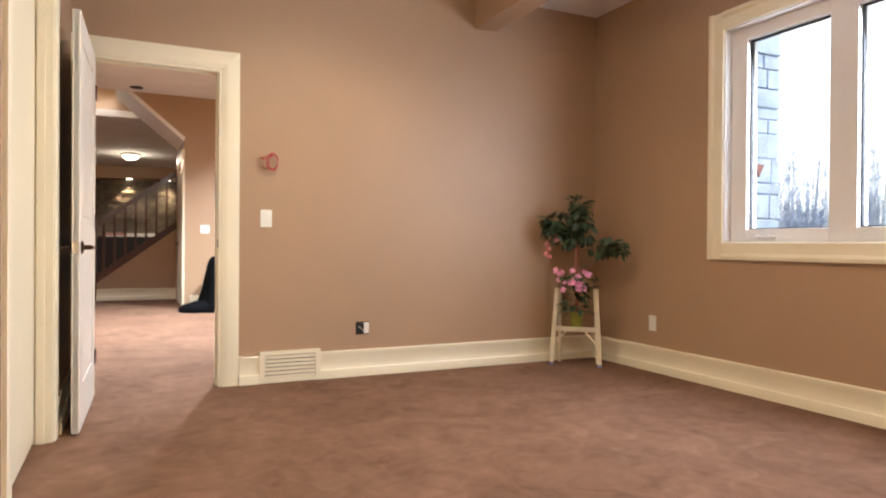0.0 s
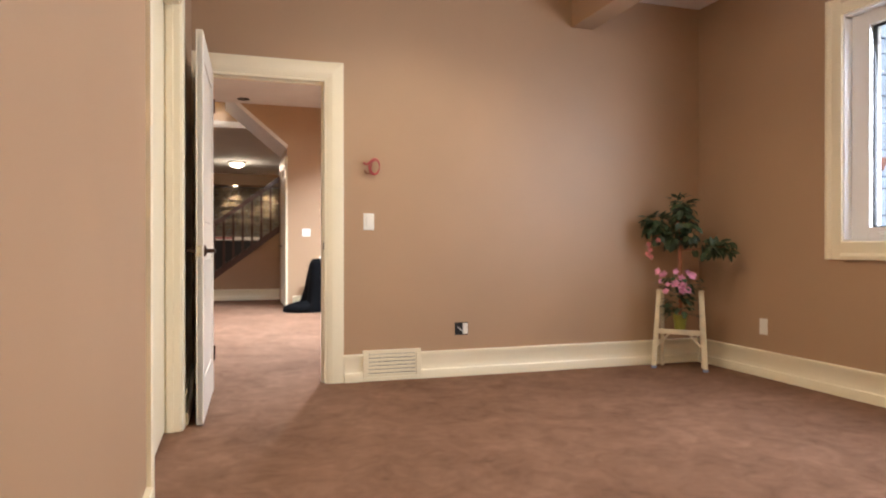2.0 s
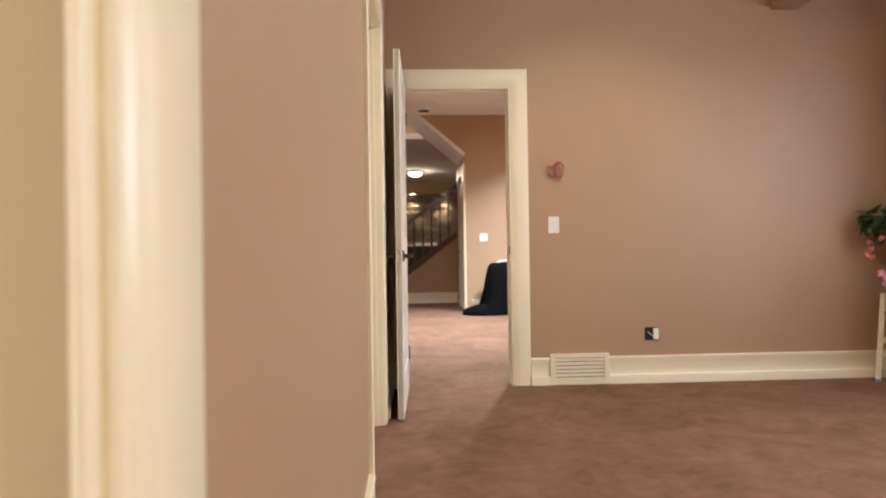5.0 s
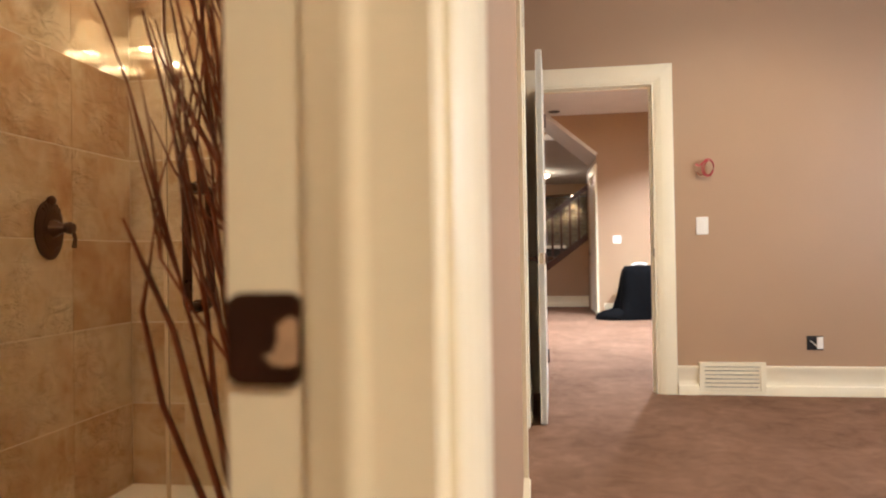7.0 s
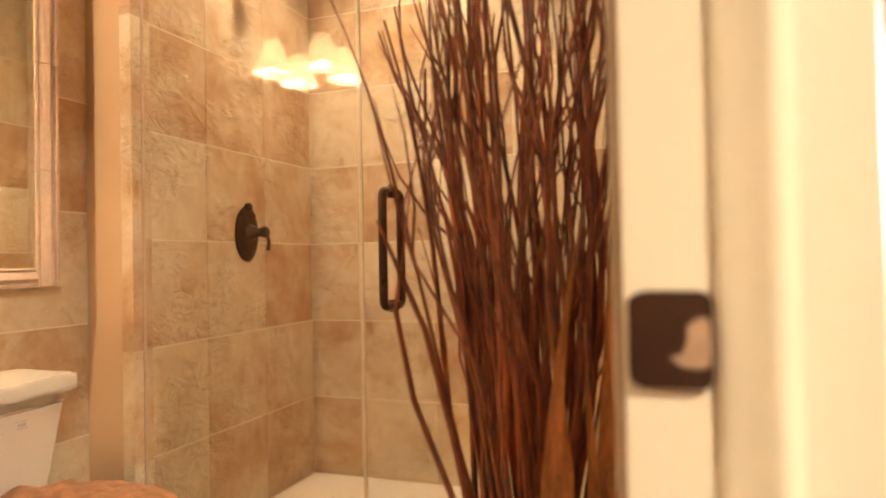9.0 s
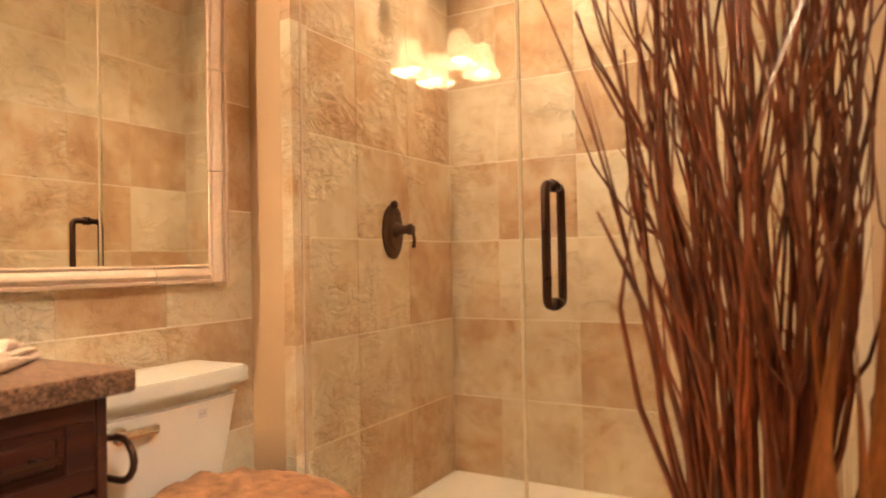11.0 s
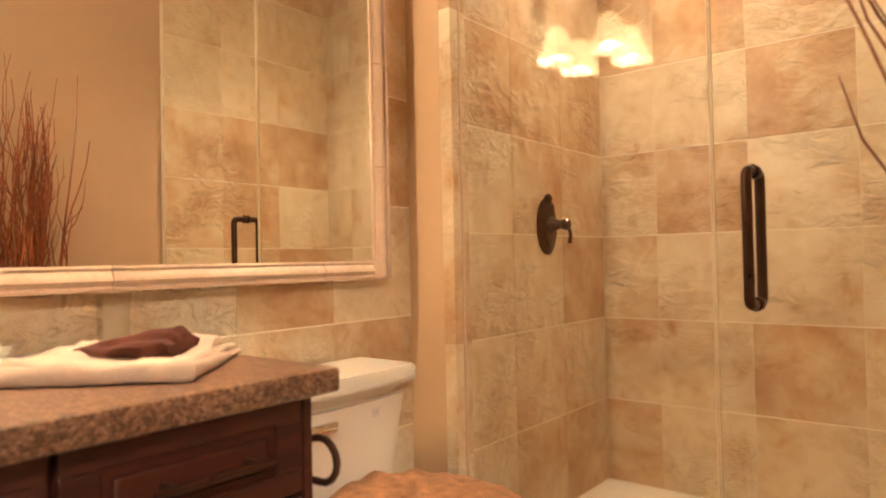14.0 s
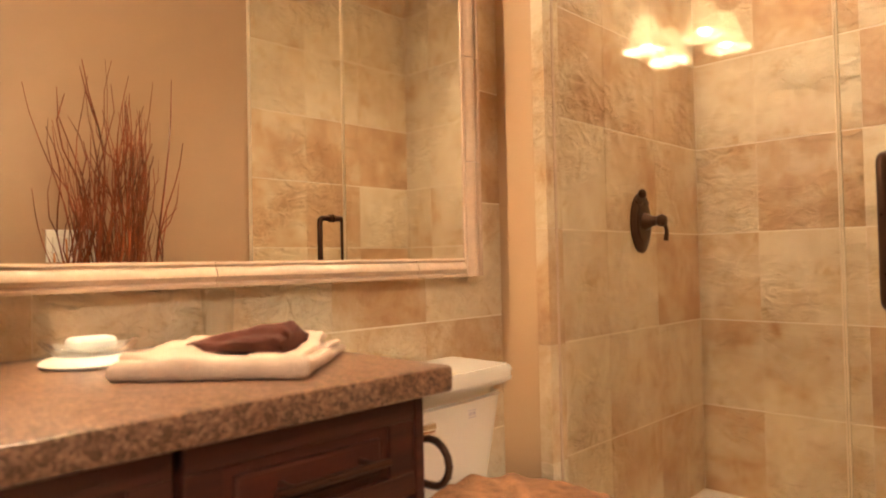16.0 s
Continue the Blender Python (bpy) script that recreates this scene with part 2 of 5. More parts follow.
def glass_material(name, tint=(0.985, 0.99, 0.985)):
    """Thin clear pane: mostly see-through with a mirror gloss by Fresnel."""
    m, nodes, links, p = material(name)
    nodes.remove(p)
    out = nodes["Material Output"]
    tr, gl, mix, lw = nodes.new("ShaderNodeBsdfTransparent"), nodes.new("ShaderNodeBsdfGlossy"), nodes.new("ShaderNodeMixShader"), nodes.new("ShaderNodeLayerWeight")
    tr.inputs["Color"].default_value = rgb(tint)
    gl.inputs["Roughness"].default_value = 0.0
    lw.inputs["Blend"].default_value = 0.5
    pw, sc = nodes.new("ShaderNodeMath"), nodes.new("ShaderNodeMath")
    pw.operation, sc.operation = "POWER", "MULTIPLY_ADD"
    pw.inputs[1].default_value = 5.0
    sc.inputs[1].default_value, sc.inputs[2].default_value = 0.96, 0.04
    links.new(lw.outputs["Facing"], pw.inputs[0])
    links.new(pw.outputs[0], sc.inputs[0])
    links.new(sc.outputs[0], mix.inputs[0])
    links.new(tr.outputs[0], mix.inputs[1])
    links.new(gl.outputs[0], mix.inputs[2])
    links.new(mix.outputs[0], out.inputs[0])
    return m


def glow_material(name, c, strength, base=(0.9, 0.85, 0.75)):
    m, nodes, links, p = material(name)
    p.inputs["Base Color"].default_value = rgb(base)
    p.inputs["Emission Color"].default_value = rgb(c)
    p.inputs["Emission Strength"].default_value = strength
    p.inputs["Roughness"].default_value = 0.4
    return m


M_WALL = plain("tan_wall_paint", (0.40, 0.258, 0.155), 0.50, 0.03, 1.2, 260, 0.12, dist=0.001)
M_TRIM = plain("cream_gloss_paint", (0.82, 0.74, 0.55), 0.32, 0.02, 2.0, 90, 0.03)
M_CEIL = plain("white_ceiling_paint", (0.74, 0.72, 0.70), 0.9, 0.03, 2.0, 180, 0.35, dist=0.003)
M_CARPET = carpet_material()
M_DOOR = plain("white_door_paint", (0.78, 0.74, 0.66), 0.35, 0.02, 3.0, 120, 0.04)
M_BRONZE = plain("oil_rubbed_bronze", (0.090, 0.047, 0.032), 0.30, 0.05, 12, 30, 0.0, metal=0.85)
# tan wall paint, brighter: warm lamp light on the pier put into the colour
M_PIERLIT = plain("lit_tan_pier_paint", (0.53, 0.345, 0.195), 0.50, 0.03, 1.2, 260, 0.12, dist=0.001)
M_TILE = tile_material()
M_GROUT = plain("grout", (0.84, 0.74, 0.58), 0.9, 0.06, 8, 200, 0.3)
M_PENCIL = plain("beige_stone_moulding", (0.56, 0.40, 0.28), 0.35, 0.1, 9, 90, 0.1, jitter=True)
M_GRANITE = granite_material()
M_CHERRY = wood_material("dark_cherry_wood", (0.022, 0.005, 0.003), (0.066, 0.014, 0.007), 0.42, "y", 0.06)
M_PORC = plain("white_porcelain", (0.80, 0.74, 0.64), 0.12, 0.01, 3, 80, 0.0, coat=0.5)
M_CHROME = plain("chrome", (0.75, 0.72, 0.68), 0.12, 0.03, 20, 200, 0.0, metal=1.0)
M_GLASS = glass_material("shower_glass")
M_WINGLASS = glass_material("window_glass")
M_TUMBLER = glass_material("tumbler_glass", (0.985, 0.985, 0.98))
M_EDGE = plain("glass_edge", (0.80, 0.68, 0.50), 0.15, 0.05, 20, 100, 0.0)
M_MIRROR, _n, _l, _p = material("mirror_silver")
_p.inputs["Base Color"].default_value, _p.inputs["Metallic"].default_value, _p.inputs["Roughness"].default_value = (0.95, 0.95, 0.93, 1), 1.0, 0.0
M_STICK = plain("red_brown_twig", (0.205, 0.050, 0.017), 0.34, 0.42, 7, 50, 0.5, jitter=True, coat=0.3)
M_DRYLEAF = plain("dry_blade", (0.50, 0.205, 0.068), 0.5, 0.25, 14, 60, 0.3, stretch=(8, 8, 0.8))
M_TOWEL = plain("cream_terry", (0.74, 0.54, 0.40), 0.95, 0.08, 20, 420, 1.0, dist=0.005)
M_BROWNCLOTH = plain("brown_terry", (0.115, 0.027, 0.012), 0.95, 0.2, 25, 420, 1.0, dist=0.005)
M_PLUSH = plain("tan_plush", (0.35, 0.160, 0.068), 0.95, 0.28, 24, 260, 1.0, dist=0.008)
M_BLACK = plain("black_cloth", (0.0025, 0.0025, 0.003), 0.9, 0.2, 10, 200, 0.4)
M_BLACK.node_tree.nodes["Principled BSDF"].inputs["Specular IOR Level"].default_value = 0.08
M_WHITE = plain("white_plastic", (0.80, 0.77, 0.70), 0.35, 0.01, 5, 80, 0.0)
M_STAND = plain("cream_painted_wood", (0.74, 0.65, 0.47), 0.5, 0.06, 14, 120, 0.15)
M_TIP = plain("blue_grey_tip", (0.20, 0.24, 0.38), 0.6, 0.1, 20, 100, 0.1)
M_LEAF = plain("green_leaf", (0.040, 0.070, 0.030), 0.4, 0.3, 14, 80, 0.2, jitter=True)
M_PINK = plain("pink_petal", (0.66, 0.27, 0.42), 0.6, 0.2, 25, 150, 0.1)
M_PALE = plain("pale_petal", (0.55, 0.17, 0.16), 0.6, 0.45, 25, 150, 0.1)
M_POT = plain("lime_green_pot", (0.30, 0.30, 0.05), 0.4, 0.08, 12, 90, 0.1)
M_TRUNK = plain("brown_stem", (0.27, 0.10, 0.05), 0.7, 0.2, 20, 90, 0.3)
M_RED = plain("red_cable", (0.45, 0.05, 0.06), 0.4, 0.1, 20, 100, 0.0)
M_DARK = plain("dark_box", (0.012, 0.010, 0.009), 0.7, 0.1, 20, 100, 0.1)
M_VINYL = plain("white_vinyl_frame", (0.78, 0.76, 0.74), 0.3, 0.01, 4, 100, 0.0)
M_GASKET = plain("black_gasket", (0.015, 0.015, 0.018), 0.6, 0.1, 20, 100, 0.0)
# grey stone and mortar with the blue of the daylight put into their colours
M_STONE = plain("blue_lit_limestone", (0.34, 0.44, 0.60), 0.85, 0.2, 5, 60, 0.8, jitter=True, dist=0.01)
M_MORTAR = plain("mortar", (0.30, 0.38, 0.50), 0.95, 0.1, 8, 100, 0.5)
M_STAIR = wood_material("dark_stair_wood", (0.035, 0.010, 0.007), (0.085, 0.026, 0.016), 0.35, "x")
M_LEDGE = plain("ledgestone", (0.17, 0.135, 0.10), 0.75, 0.35, 5, 40, 1.0, jitter=True, dist=0.01)
M_GROUND = plain("winter_ground", (0.12, 0.11, 0.08), 0.95, 0.25, 0.5, 6, 0.5)
# bare twigs; the blue haze over them is put into the colour
M_BUSH = plain("haze_blue_bush", (0.22, 0.29, 0.42), 0.9, 0.3, 2, 10, 0.3)
M_PAN = plain("shower_pan_acrylic", (0.80, 0.73, 0.60), 0.3, 0.02, 4, 120, 0.0)
M_FLOORTILE = plain("bathroom_floor_tile", (0.42, 0.30, 0.19), 0.4, 0.15, 6, 60, 0.2)
M_GLOW = glow_material("lit_shade_glass", (1.0, 0.66, 0.30), 1.9)
M_BULB = glow_material("pot_light_lens", (1.0, 0.80, 0.55), 6.0)
M_BOWL = glow_material("lit_bowl", (1.0, 0.82, 0.58), 2.0)
M_VASE = plain("dark_vase_glaze", (0.05, 0.03, 0.022), 0.3, 0.2, 8, 60, 0.1)


def lamp(name, kind, at, watts, colour=(1.0, 0.70, 0.40), size=0.05, aim=None, cone=120, blend=0.8):
    ob = new(name, bpy.data.lights.new(name, kind))
    ob.data.energy, ob.data.color = watts, colour
    ob.data.shadow_soft_size = size
    ob.location = at
    if kind == "SPOT":
        ob.data.spot_size, ob.data.spot_blend = radians(cone), blend
        ob.matrix_world = look(at, aim or (at[0], at[1] + 0.001, at[2] - 1))
    return ob


def pot_light(x, y, z, watts, colour=(1.0, 0.70, 0.40), lit=True, cone=130):
    """Recessed ceiling light: a trim ring and a lens, with its lamp below."""
    t = thing("pot_light", (x, y, z), "unseen round recessed ceiling light with a white trim ring" if lit else "dark unlit recessed ceiling light", "ceiling light", "recessed ceiling lights")
    part("trim_ring", lathe([(0.050, -0.002), (0.085, -0.002), (0.088, -0.006), (0.080, -0.010), (0.052, -0.006), (0.050, -0.002)], (x, y, z), 28), M_WHITE if lit else M_DARK, t, soft=40)
    part("lens", lathe([(0.0, -0.003), (0.05, -0.003), (0.05, -0.001), (0.0, -0.001)], (x, y, z), 24), M_BULB if lit else M_DARK, t)
    if lit:
        lamp("pot_lamp", "SPOT", (x, y, z - 0.03), watts, colour, 0.05, cone=cone)
    return t


# ---- lamps ----
def flush_light(x, y, z, watts, colour):
    """Round flush ceiling light: bronze rim, frosted bowl, the lamp hanging in it."""
    t = thing("flush_ceiling_light", (x, y, z), "lit round flush ceiling light with a frosted bowl", "ceiling light", "flush ceiling lights")
    b = part("bowl", lathe([(0.0, -0.13), (0.08, -0.125), (0.15, -0.09), (0.18, -0.03), (0.18, -0.02), (0.0, -0.02)], (x, y, z), 28), M_BOWL, t, "glowing frosted glass", 40)
    b.visible_shadow = False
    part("rim", lathe([(0.18, -0.035), (0.20, -0.03), (0.20, 0.0), (0.0, 0.0), (0.0, -0.02), (0.18, -0.02)], (x, y, z), 28), M_BRONZE, t, soft=40)
    lamp("bowl_lamp", "POINT", (x, y, z - 0.16), watts, colour, 0.12)
    return t


WARM, BATH = (1.0, 0.855, 0.655), (1.0, 0.765, 0.525)
flush_light(0.75, 2.0, CEIL, 10, WARM)
pot_light(1.0, 3.3, CEIL, 30, WARM, cone=150)
# added lamp, out of view, that brightens the bathroom door's jamb and casing
pot_light(1.1, -1.1, CEIL, 112, WARM, cone=165)
skylight = new("window_daylight", bpy.data.lights.new("window_daylight", "AREA"))
skylight.data.shape, skylight.data.size, skylight.data.size_y = "RECTANGLE", 2.0, 1.2
skylight.data.energy, skylight.data.color, skylight.data.spread = 44, (0.74, 0.83, 1.0), radians(170)
skylight.matrix_world = look((XR + 0.17, 2.08, 1.65), (XR - 1, 2.08, 1.45))
pot_light(-1.46, 1.93, BCEIL, 14, BATH, cone=112)


# ---- bedroom shell ----
def wall_with_openings(name, axis, plane0, plane1, a0, a1, z0, z1, openings, label, mat_=None):
    """A wall across `axis` from plane0 to plane1, from a0 to a1; openings are (a0, a1, z0, z1)."""
    bm = bmesh.new()

    def piece(p0, p1, q0, q1):
        if p1 - p0 < 1e-4 or q1 - q0 < 1e-4:
            return
        if axis == "y":
            box(p0, p1, plane0, plane1, q0, q1, bm=bm)
        else:
            box(plane0, plane1, p0, p1, q0, q1, bm=bm)
    at = a0
    for o0, o1, oz0, oz1 in sorted(openings):
        piece(at, o0, z0, z1)
        piece(o0, o1, z0, oz0)
        piece(o0, o1, oz1, z1)
        at = o1
    piece(at, a1, z0, z1)
    bmesh.ops.remove_doubles(bm, verts=bm.verts[:], dist=1e-5)
    return solid(name, bm, mat_ or M_WALL, label)


DOOR_L, DOOR_R, DOOR_T = -0.385, 0.369, 2.056
CL0, CL1, CLT = 2.375, 3.612, 2.15
floor = solid("floor", box(-0.6, 3.6, -2.4, 21, -0.1, 0.0), M_CARPET, "brown cut-pile carpet with vacuum marks", "carpet")
wall_with_openings("wall_north", "y", FY, FY + 0.12, -0.6, XR + 0.2, 0, CEIL, [(DOOR_L, DOOR_R, 0, DOOR_T)], "tan painted wall with the hall doorway")
wall_west = wall_with_openings("wall_west", "x", BX, WX, -2.4, FY, 0, CEIL, [(JY - 0.76, JY + 0.018, 0, 2.06), (CL0, CL1, 0, CLT)], "tan painted wall with two doorways")
WY0, WY1, WZ0, WZ1 = 0.954, 3.212, 0.958, 2.358
wall_with_openings("wall_east", "x", XR, XR + 0.2, -2.4, FY, 0, CEIL, [(WY0, WY1, WZ0, WZ1)], "tan painted wall with the window")
wall_with_openings("wall_south", "y", -2.5, -2.4, -0.6, XR + 0.2, 0, CEIL, [], "plain tan painted wall")
solid("ceiling", box(BX, XR + 0.2, -2.5, FY + 0.12, CEIL, CEIL + 0.1), M_CEIL, "white textured ceiling", "ceiling")
solid("ceiling_beam", box(2.217, 2.401, -2.4, FY, 2.588, CEIL, 0.004), M_WALL, "tan painted boxed ceiling beam", "beam")

CASING = [(0, 0), (0.006, 0), (0.009, 0.004), (0.009, 0.010), (0.011, 0.014), (0.013, 0.020), (0.013, 0.026), (0.0155, 0.031), (0.016, 0.038), (0.016, 0.108), (0.014, 0.112), (0, 0.112)]


def casing_set(name, axis, plane, out, a0, a1, top, label, sides=(True, True), foot=0.0):
    """Moulded door casing: two legs and a head round an opening; `out` is +1 or -1, the way it stands off its wall."""
    w = 0.114
    n = Vector((0, out, 0)) if axis == "y" else Vector((out, 0, 0))

    def at(a, z):
        return Vector((a, plane, z)) if axis == "y" else Vector((plane, a, z))
    along = Vector((1, 0, 0)) if axis == "y" else Vector((0, 1, 0))
    t = thing(name, at(a0, foot), label, "door casing", kind="structure")
    if sides[0]:
        part("casing_leg", prism(CASING, at(a0, foot), at(a0, top + w), n, -along), M_TRIM, t, soft=35)
    if sides[1]:
        part("casing_leg", prism(CASING, at(a1, foot), at(a1, top + w), n, along), M_TRIM, t, soft=35)
    part("casing_head", prism([(p * 1.0 + 0.001, q) for p, q in CASING], at(a0 - w * 0.0, top), at(a1 + w * 0.0, top), n), M_TRIM, t, soft=35)
    for a, s in ((a0, -1), (a1, 1)):
        if not sides[0 if s < 0 else 1]:
            continue
        # mitred corner of the head, laid over the leg
        bm = bmesh.new()
        prof = [(p + 0.002, q) for p, q in CASING]
        v0 = [bm.verts.new(at(a, top) + n * p + Vector((0, 0, q))) for p, q in prof]
        v1 = [bm.verts.new(at(a, top) + n * p + Vector((0, 0, q)) + along * s * q) for p, q in prof]
        k = len(prof)
        for i in range(k):
            try:
                bm.faces.new((v0[i], v0[(i + 1) % k], v1[(i + 1) % k], v1[i]))
            except ValueError:
                pass
        bmesh.ops.remove_doubles(bm, verts=bm.verts[:], dist=1e-6)
        bmesh.ops.recalc_face_normals(bm, faces=bm.faces[:])
        part("casing_corner", bm, M_TRIM, t, soft=35)
    return t


def jamb_set(name, axis, plane0, plane1, a0, a1, top, label, stop_at=None, thick=0.018):
    """Door lining: two uprights, a head and the stop bead; all inside the opening."""
    def bx(b0, b1, z0, z1, p0=plane0, p1=plane1, bev=0.002):
        return box(b0, b1, p0, p1, z0, z1, bev) if axis == "y" else box(p0, p1, b0, b1, z0, z1, bev)
    t = thing(name, (a0, plane0, 0) if axis == "y" else (plane0, a0, 0), label, "door frame", kind="structure")
    part("jamb_upright", bx(a0, a0 + thick, 0, top), M_TRIM, t)
    part("jamb_upright", bx(a1 - thick, a1, 0, top), M_TRIM, t)
    part("jamb_head", bx(a0 + thick, a1 - thick, top - thick, top), M_TRIM, t)
    if stop_at:
        s0, s1 = stop_at
        part("stop_bead", bx(a0 + thick, a0 + thick + 0.011, 0, top - thick, s0, s1, 0.003), M_TRIM, t)
        part("stop_bead", bx(a1 - thick - 0.011, a1 - thick, 0, top - thick, s0, s1, 0.003), M_TRIM, t)
        part("stop_bead", bx(a0 + thick + 0.011, a1 - thick - 0.011, top - thick - 0.011, top - thick, s0, s1, 0.003), M_TRIM, t)
    return t


casing_set("trim_hall_door", "y", FY, -1, DOOR_L, DOOR_R, DOOR_T, "cream moulded casing round the hall doorway")
hall_jamb = jamb_set("door_frame_hall", "y", FY - 0.002, FY + 0.122, DOOR_L - 0.001, DOOR_R + 0.001, DOOR_T + 0.001, "cream painted door lining", (FY + 0.05, FY + 0.085))
part("strike_plate", box(DOOR_R - 0.0205, DOOR_R - 0.017, FY + 0.008, FY + 0.036, 0.90, 0.957, 0.001), M_BRONZE, hall_jamb, "dark bronze strike plate")
casing_set("trim_bath_door", "x", WX, 1, JY - 0.76, JY + 0.018, 2.06, "cream moulded casing round the bathroom doorway")
casing_set("trim_bath_door_inside", "x", BX + 0.012, -1, JY - 0.76, JY + 0.018, 2.06, "cream moulded casing on the bathroom side")
bath_jamb = jamb_set("door_frame_bath", "x", BX + 0.005, WX + 0.002, JY - 0.761, JY + 0.0185, 2.061, "cream painted door lining with a bronze strike plate", None, 0.0185)
STOP = [(0.0, 0.0), (0.003, 0.0003), (0.0045, 0.002), (0.006, 0.008), (0.008, 0.014), (0.0105, 0.018), (0.012, 0.0215), (0.012, 0.0245), (0.0105, 0.028), (0.008, 0.0305), (0.007, 0.034), (0.007, 0.0615), (0.0, 0.0615)]
part("stop_bead", prism(STOP, (-0.5455, JY, 0), (-0.5455, JY, 2.03), (0, -1, 0), (1, 0, 0)), M_TRIM, bath_jamb, soft=50)
part("stop_bead", prism(STOP, (-0.5455, JY - 0.742, 0), (-0.5455, JY - 0.742, 2.03), (0, 1, 0), (1, 0, 0)), M_TRIM, bath_jamb, soft=50)
casing_set("trim_closet_door", "x", WX, 1, CL0, CL1, CLT, "cream moulded casing round the closet doorway")
jamb_set("door_frame_closet", "x", BX - 0.002, WX + 0.002, CL0 - 0.001, CL1 + 0.001, CLT + 0.001, "cream painted door lining", (BX + 0.04, BX + 0.075))

cd = thing("door_3", (-0.575, CL0 + 0.02, 0), "closed cream door set back in its frame", "door", kind="structure")
part("leaf", box(-0.592, -0.557, CL0 + 0.0185, CL1 - 0.0185, 0.012, CLT - 0.0195, 0.002), M_TRIM, cd)
# strike plate on the latch jamb
SPX0, SPX1, SPZ0, SPZ1 = -0.5825, -0.547, 0.8675, 0.9105
bm = bmesh.new()
pts = []
r = 0.006
for k in range(7):
    a = math.pi / 2 * k / 6
    pts.append((SPX1 - r + r * math.cos(a), SPZ1 - r + r * math.sin(a)))
for k in range(7):
    a = math.pi / 2 + math.pi / 2 * k / 6
    pts.append((SPX0 + r * 1.4 + r * 1.4 * math.cos(a), SPZ1 - r + r * math.sin(a)))
for k in range(7):
    a = math.pi + math.pi / 2 * k / 6
    pts.append((SPX0 + r * 1.4 + r * 1.4 * math.cos(a), SPZ0 + r + r * math.sin(a)))
for k in range(7):
    a = 1.5 * math.pi + math.pi / 2 * k / 6
    pts.append((SPX1 - r + r * math.cos(a), SPZ0 + r + r * math.sin(a)))
va = [bm.verts.new((x, JY - 0.0035, z)) for x, z in pts]
vb = [bm.verts.new((x, JY - 0.0005, z)) for x, z in pts]
bm.faces.new(va)
bm.faces.new(vb[::-1])
for i in range(len(pts)):
    bm.faces.new((va[i], vb[i], vb[(i + 1) % len(pts)], va[(i + 1) % len(pts)]))
bmesh.ops.recalc_face_normals(bm, faces=bm.faces[:])
plate = part("strike_plate", bm, M_BRONZE, bath_jamb, "dark bronze strike plate", 30)
HOLE = bmesh.new()
hp = [(-0.552, 0.0105), (-0.548, 0.0085), (-0.548, -0.0105), (-0.553, -0.0125), (-0.560, -0.0115), (-0.565, -0.0075), (-0.560, -0.006), (-0.5575, 0.0), (-0.558, 0.006)]
h0 = [HOLE.verts.new((x, JY - 0.0042, 0.889 + z)) for x, z in hp]
h1 = [HOLE.verts.new((x, JY - 0.0030, 0.889 + z)) for x, z in hp]
HOLE.faces.new(h0)
HOLE.faces.new(h1[::-1])
for i in range(len(hp)):
    HOLE.faces.new((h0[i], h1[i], h1[(i + 1) % len(hp)], h0[(i + 1) % len(hp)]))
bmesh.ops.recalc_face_normals(HOLE, faces=HOLE.faces[:])
part("latch_hole", HOLE, plain("pale_wood", (0.42, 0.27, 0.16), 0.7, 0.1, 40, 200, 0.1), plate, "pale wood inside the latch hole")

# skirting boards
BASE = [(0, 0), (0.028, 0), (0.028, 0.054), (0.025, 0.060), (0.015, 0.064), (0.012, 0.070), (0.011, 0.100), (0.013, 0.130), (0.018, 0.156), (0.023, 0.170), (0.023, 0.182), (0.018, 0.188), (0, 0.188)]


def skirting(name, a, b, across, label="cream moulded baseboard"):
    return solid(name, prism(BASE, a, b, across), M_TRIM, label, "baseboard", soft=35)


GR0, GR1 = 0.612, 1.023
skirting("baseboard", (DOOR_R + 0.1145, FY, 0), (GR0, FY, 0), (0, -1, 0))
skirting("baseboard", (GR1, FY, 0), (XR, FY, 0), (0, -1, 0))
skirting("baseboard", (XR, FY - 0.028, 0), (XR, -2.4, 0), (-1, 0, 0))
skirting("baseboard", (WX, JY + 0.133, 0), (WX, CL0 - 0.1145, 0), (1, 0, 0))
skirting("baseboard", (WX, CL1 + 0.1145, 0), (WX, FY - 0.028, 0), (1, 0, 0))
skirting("baseboard", (WX, JY - 0.875, 0), (WX, -2.4, 0), (1, 0, 0))

# ---- bedroom things ----
# hall door, standing open against the wall
hinge, edge = Vector((-0.372, 4.515, 0)), Vector((-0.396, 3.665, 0))
length = (edge - hinge).length
ang = math.atan2(edge.y - hinge.y, edge.x - hinge.x)
DM = Matrix.Translation(hinge) @ Matrix.Rotation(ang, 4, "Z")
door = thing("door_1", hinge, "white moulded two-panel door standing open", "door", kind="structure")


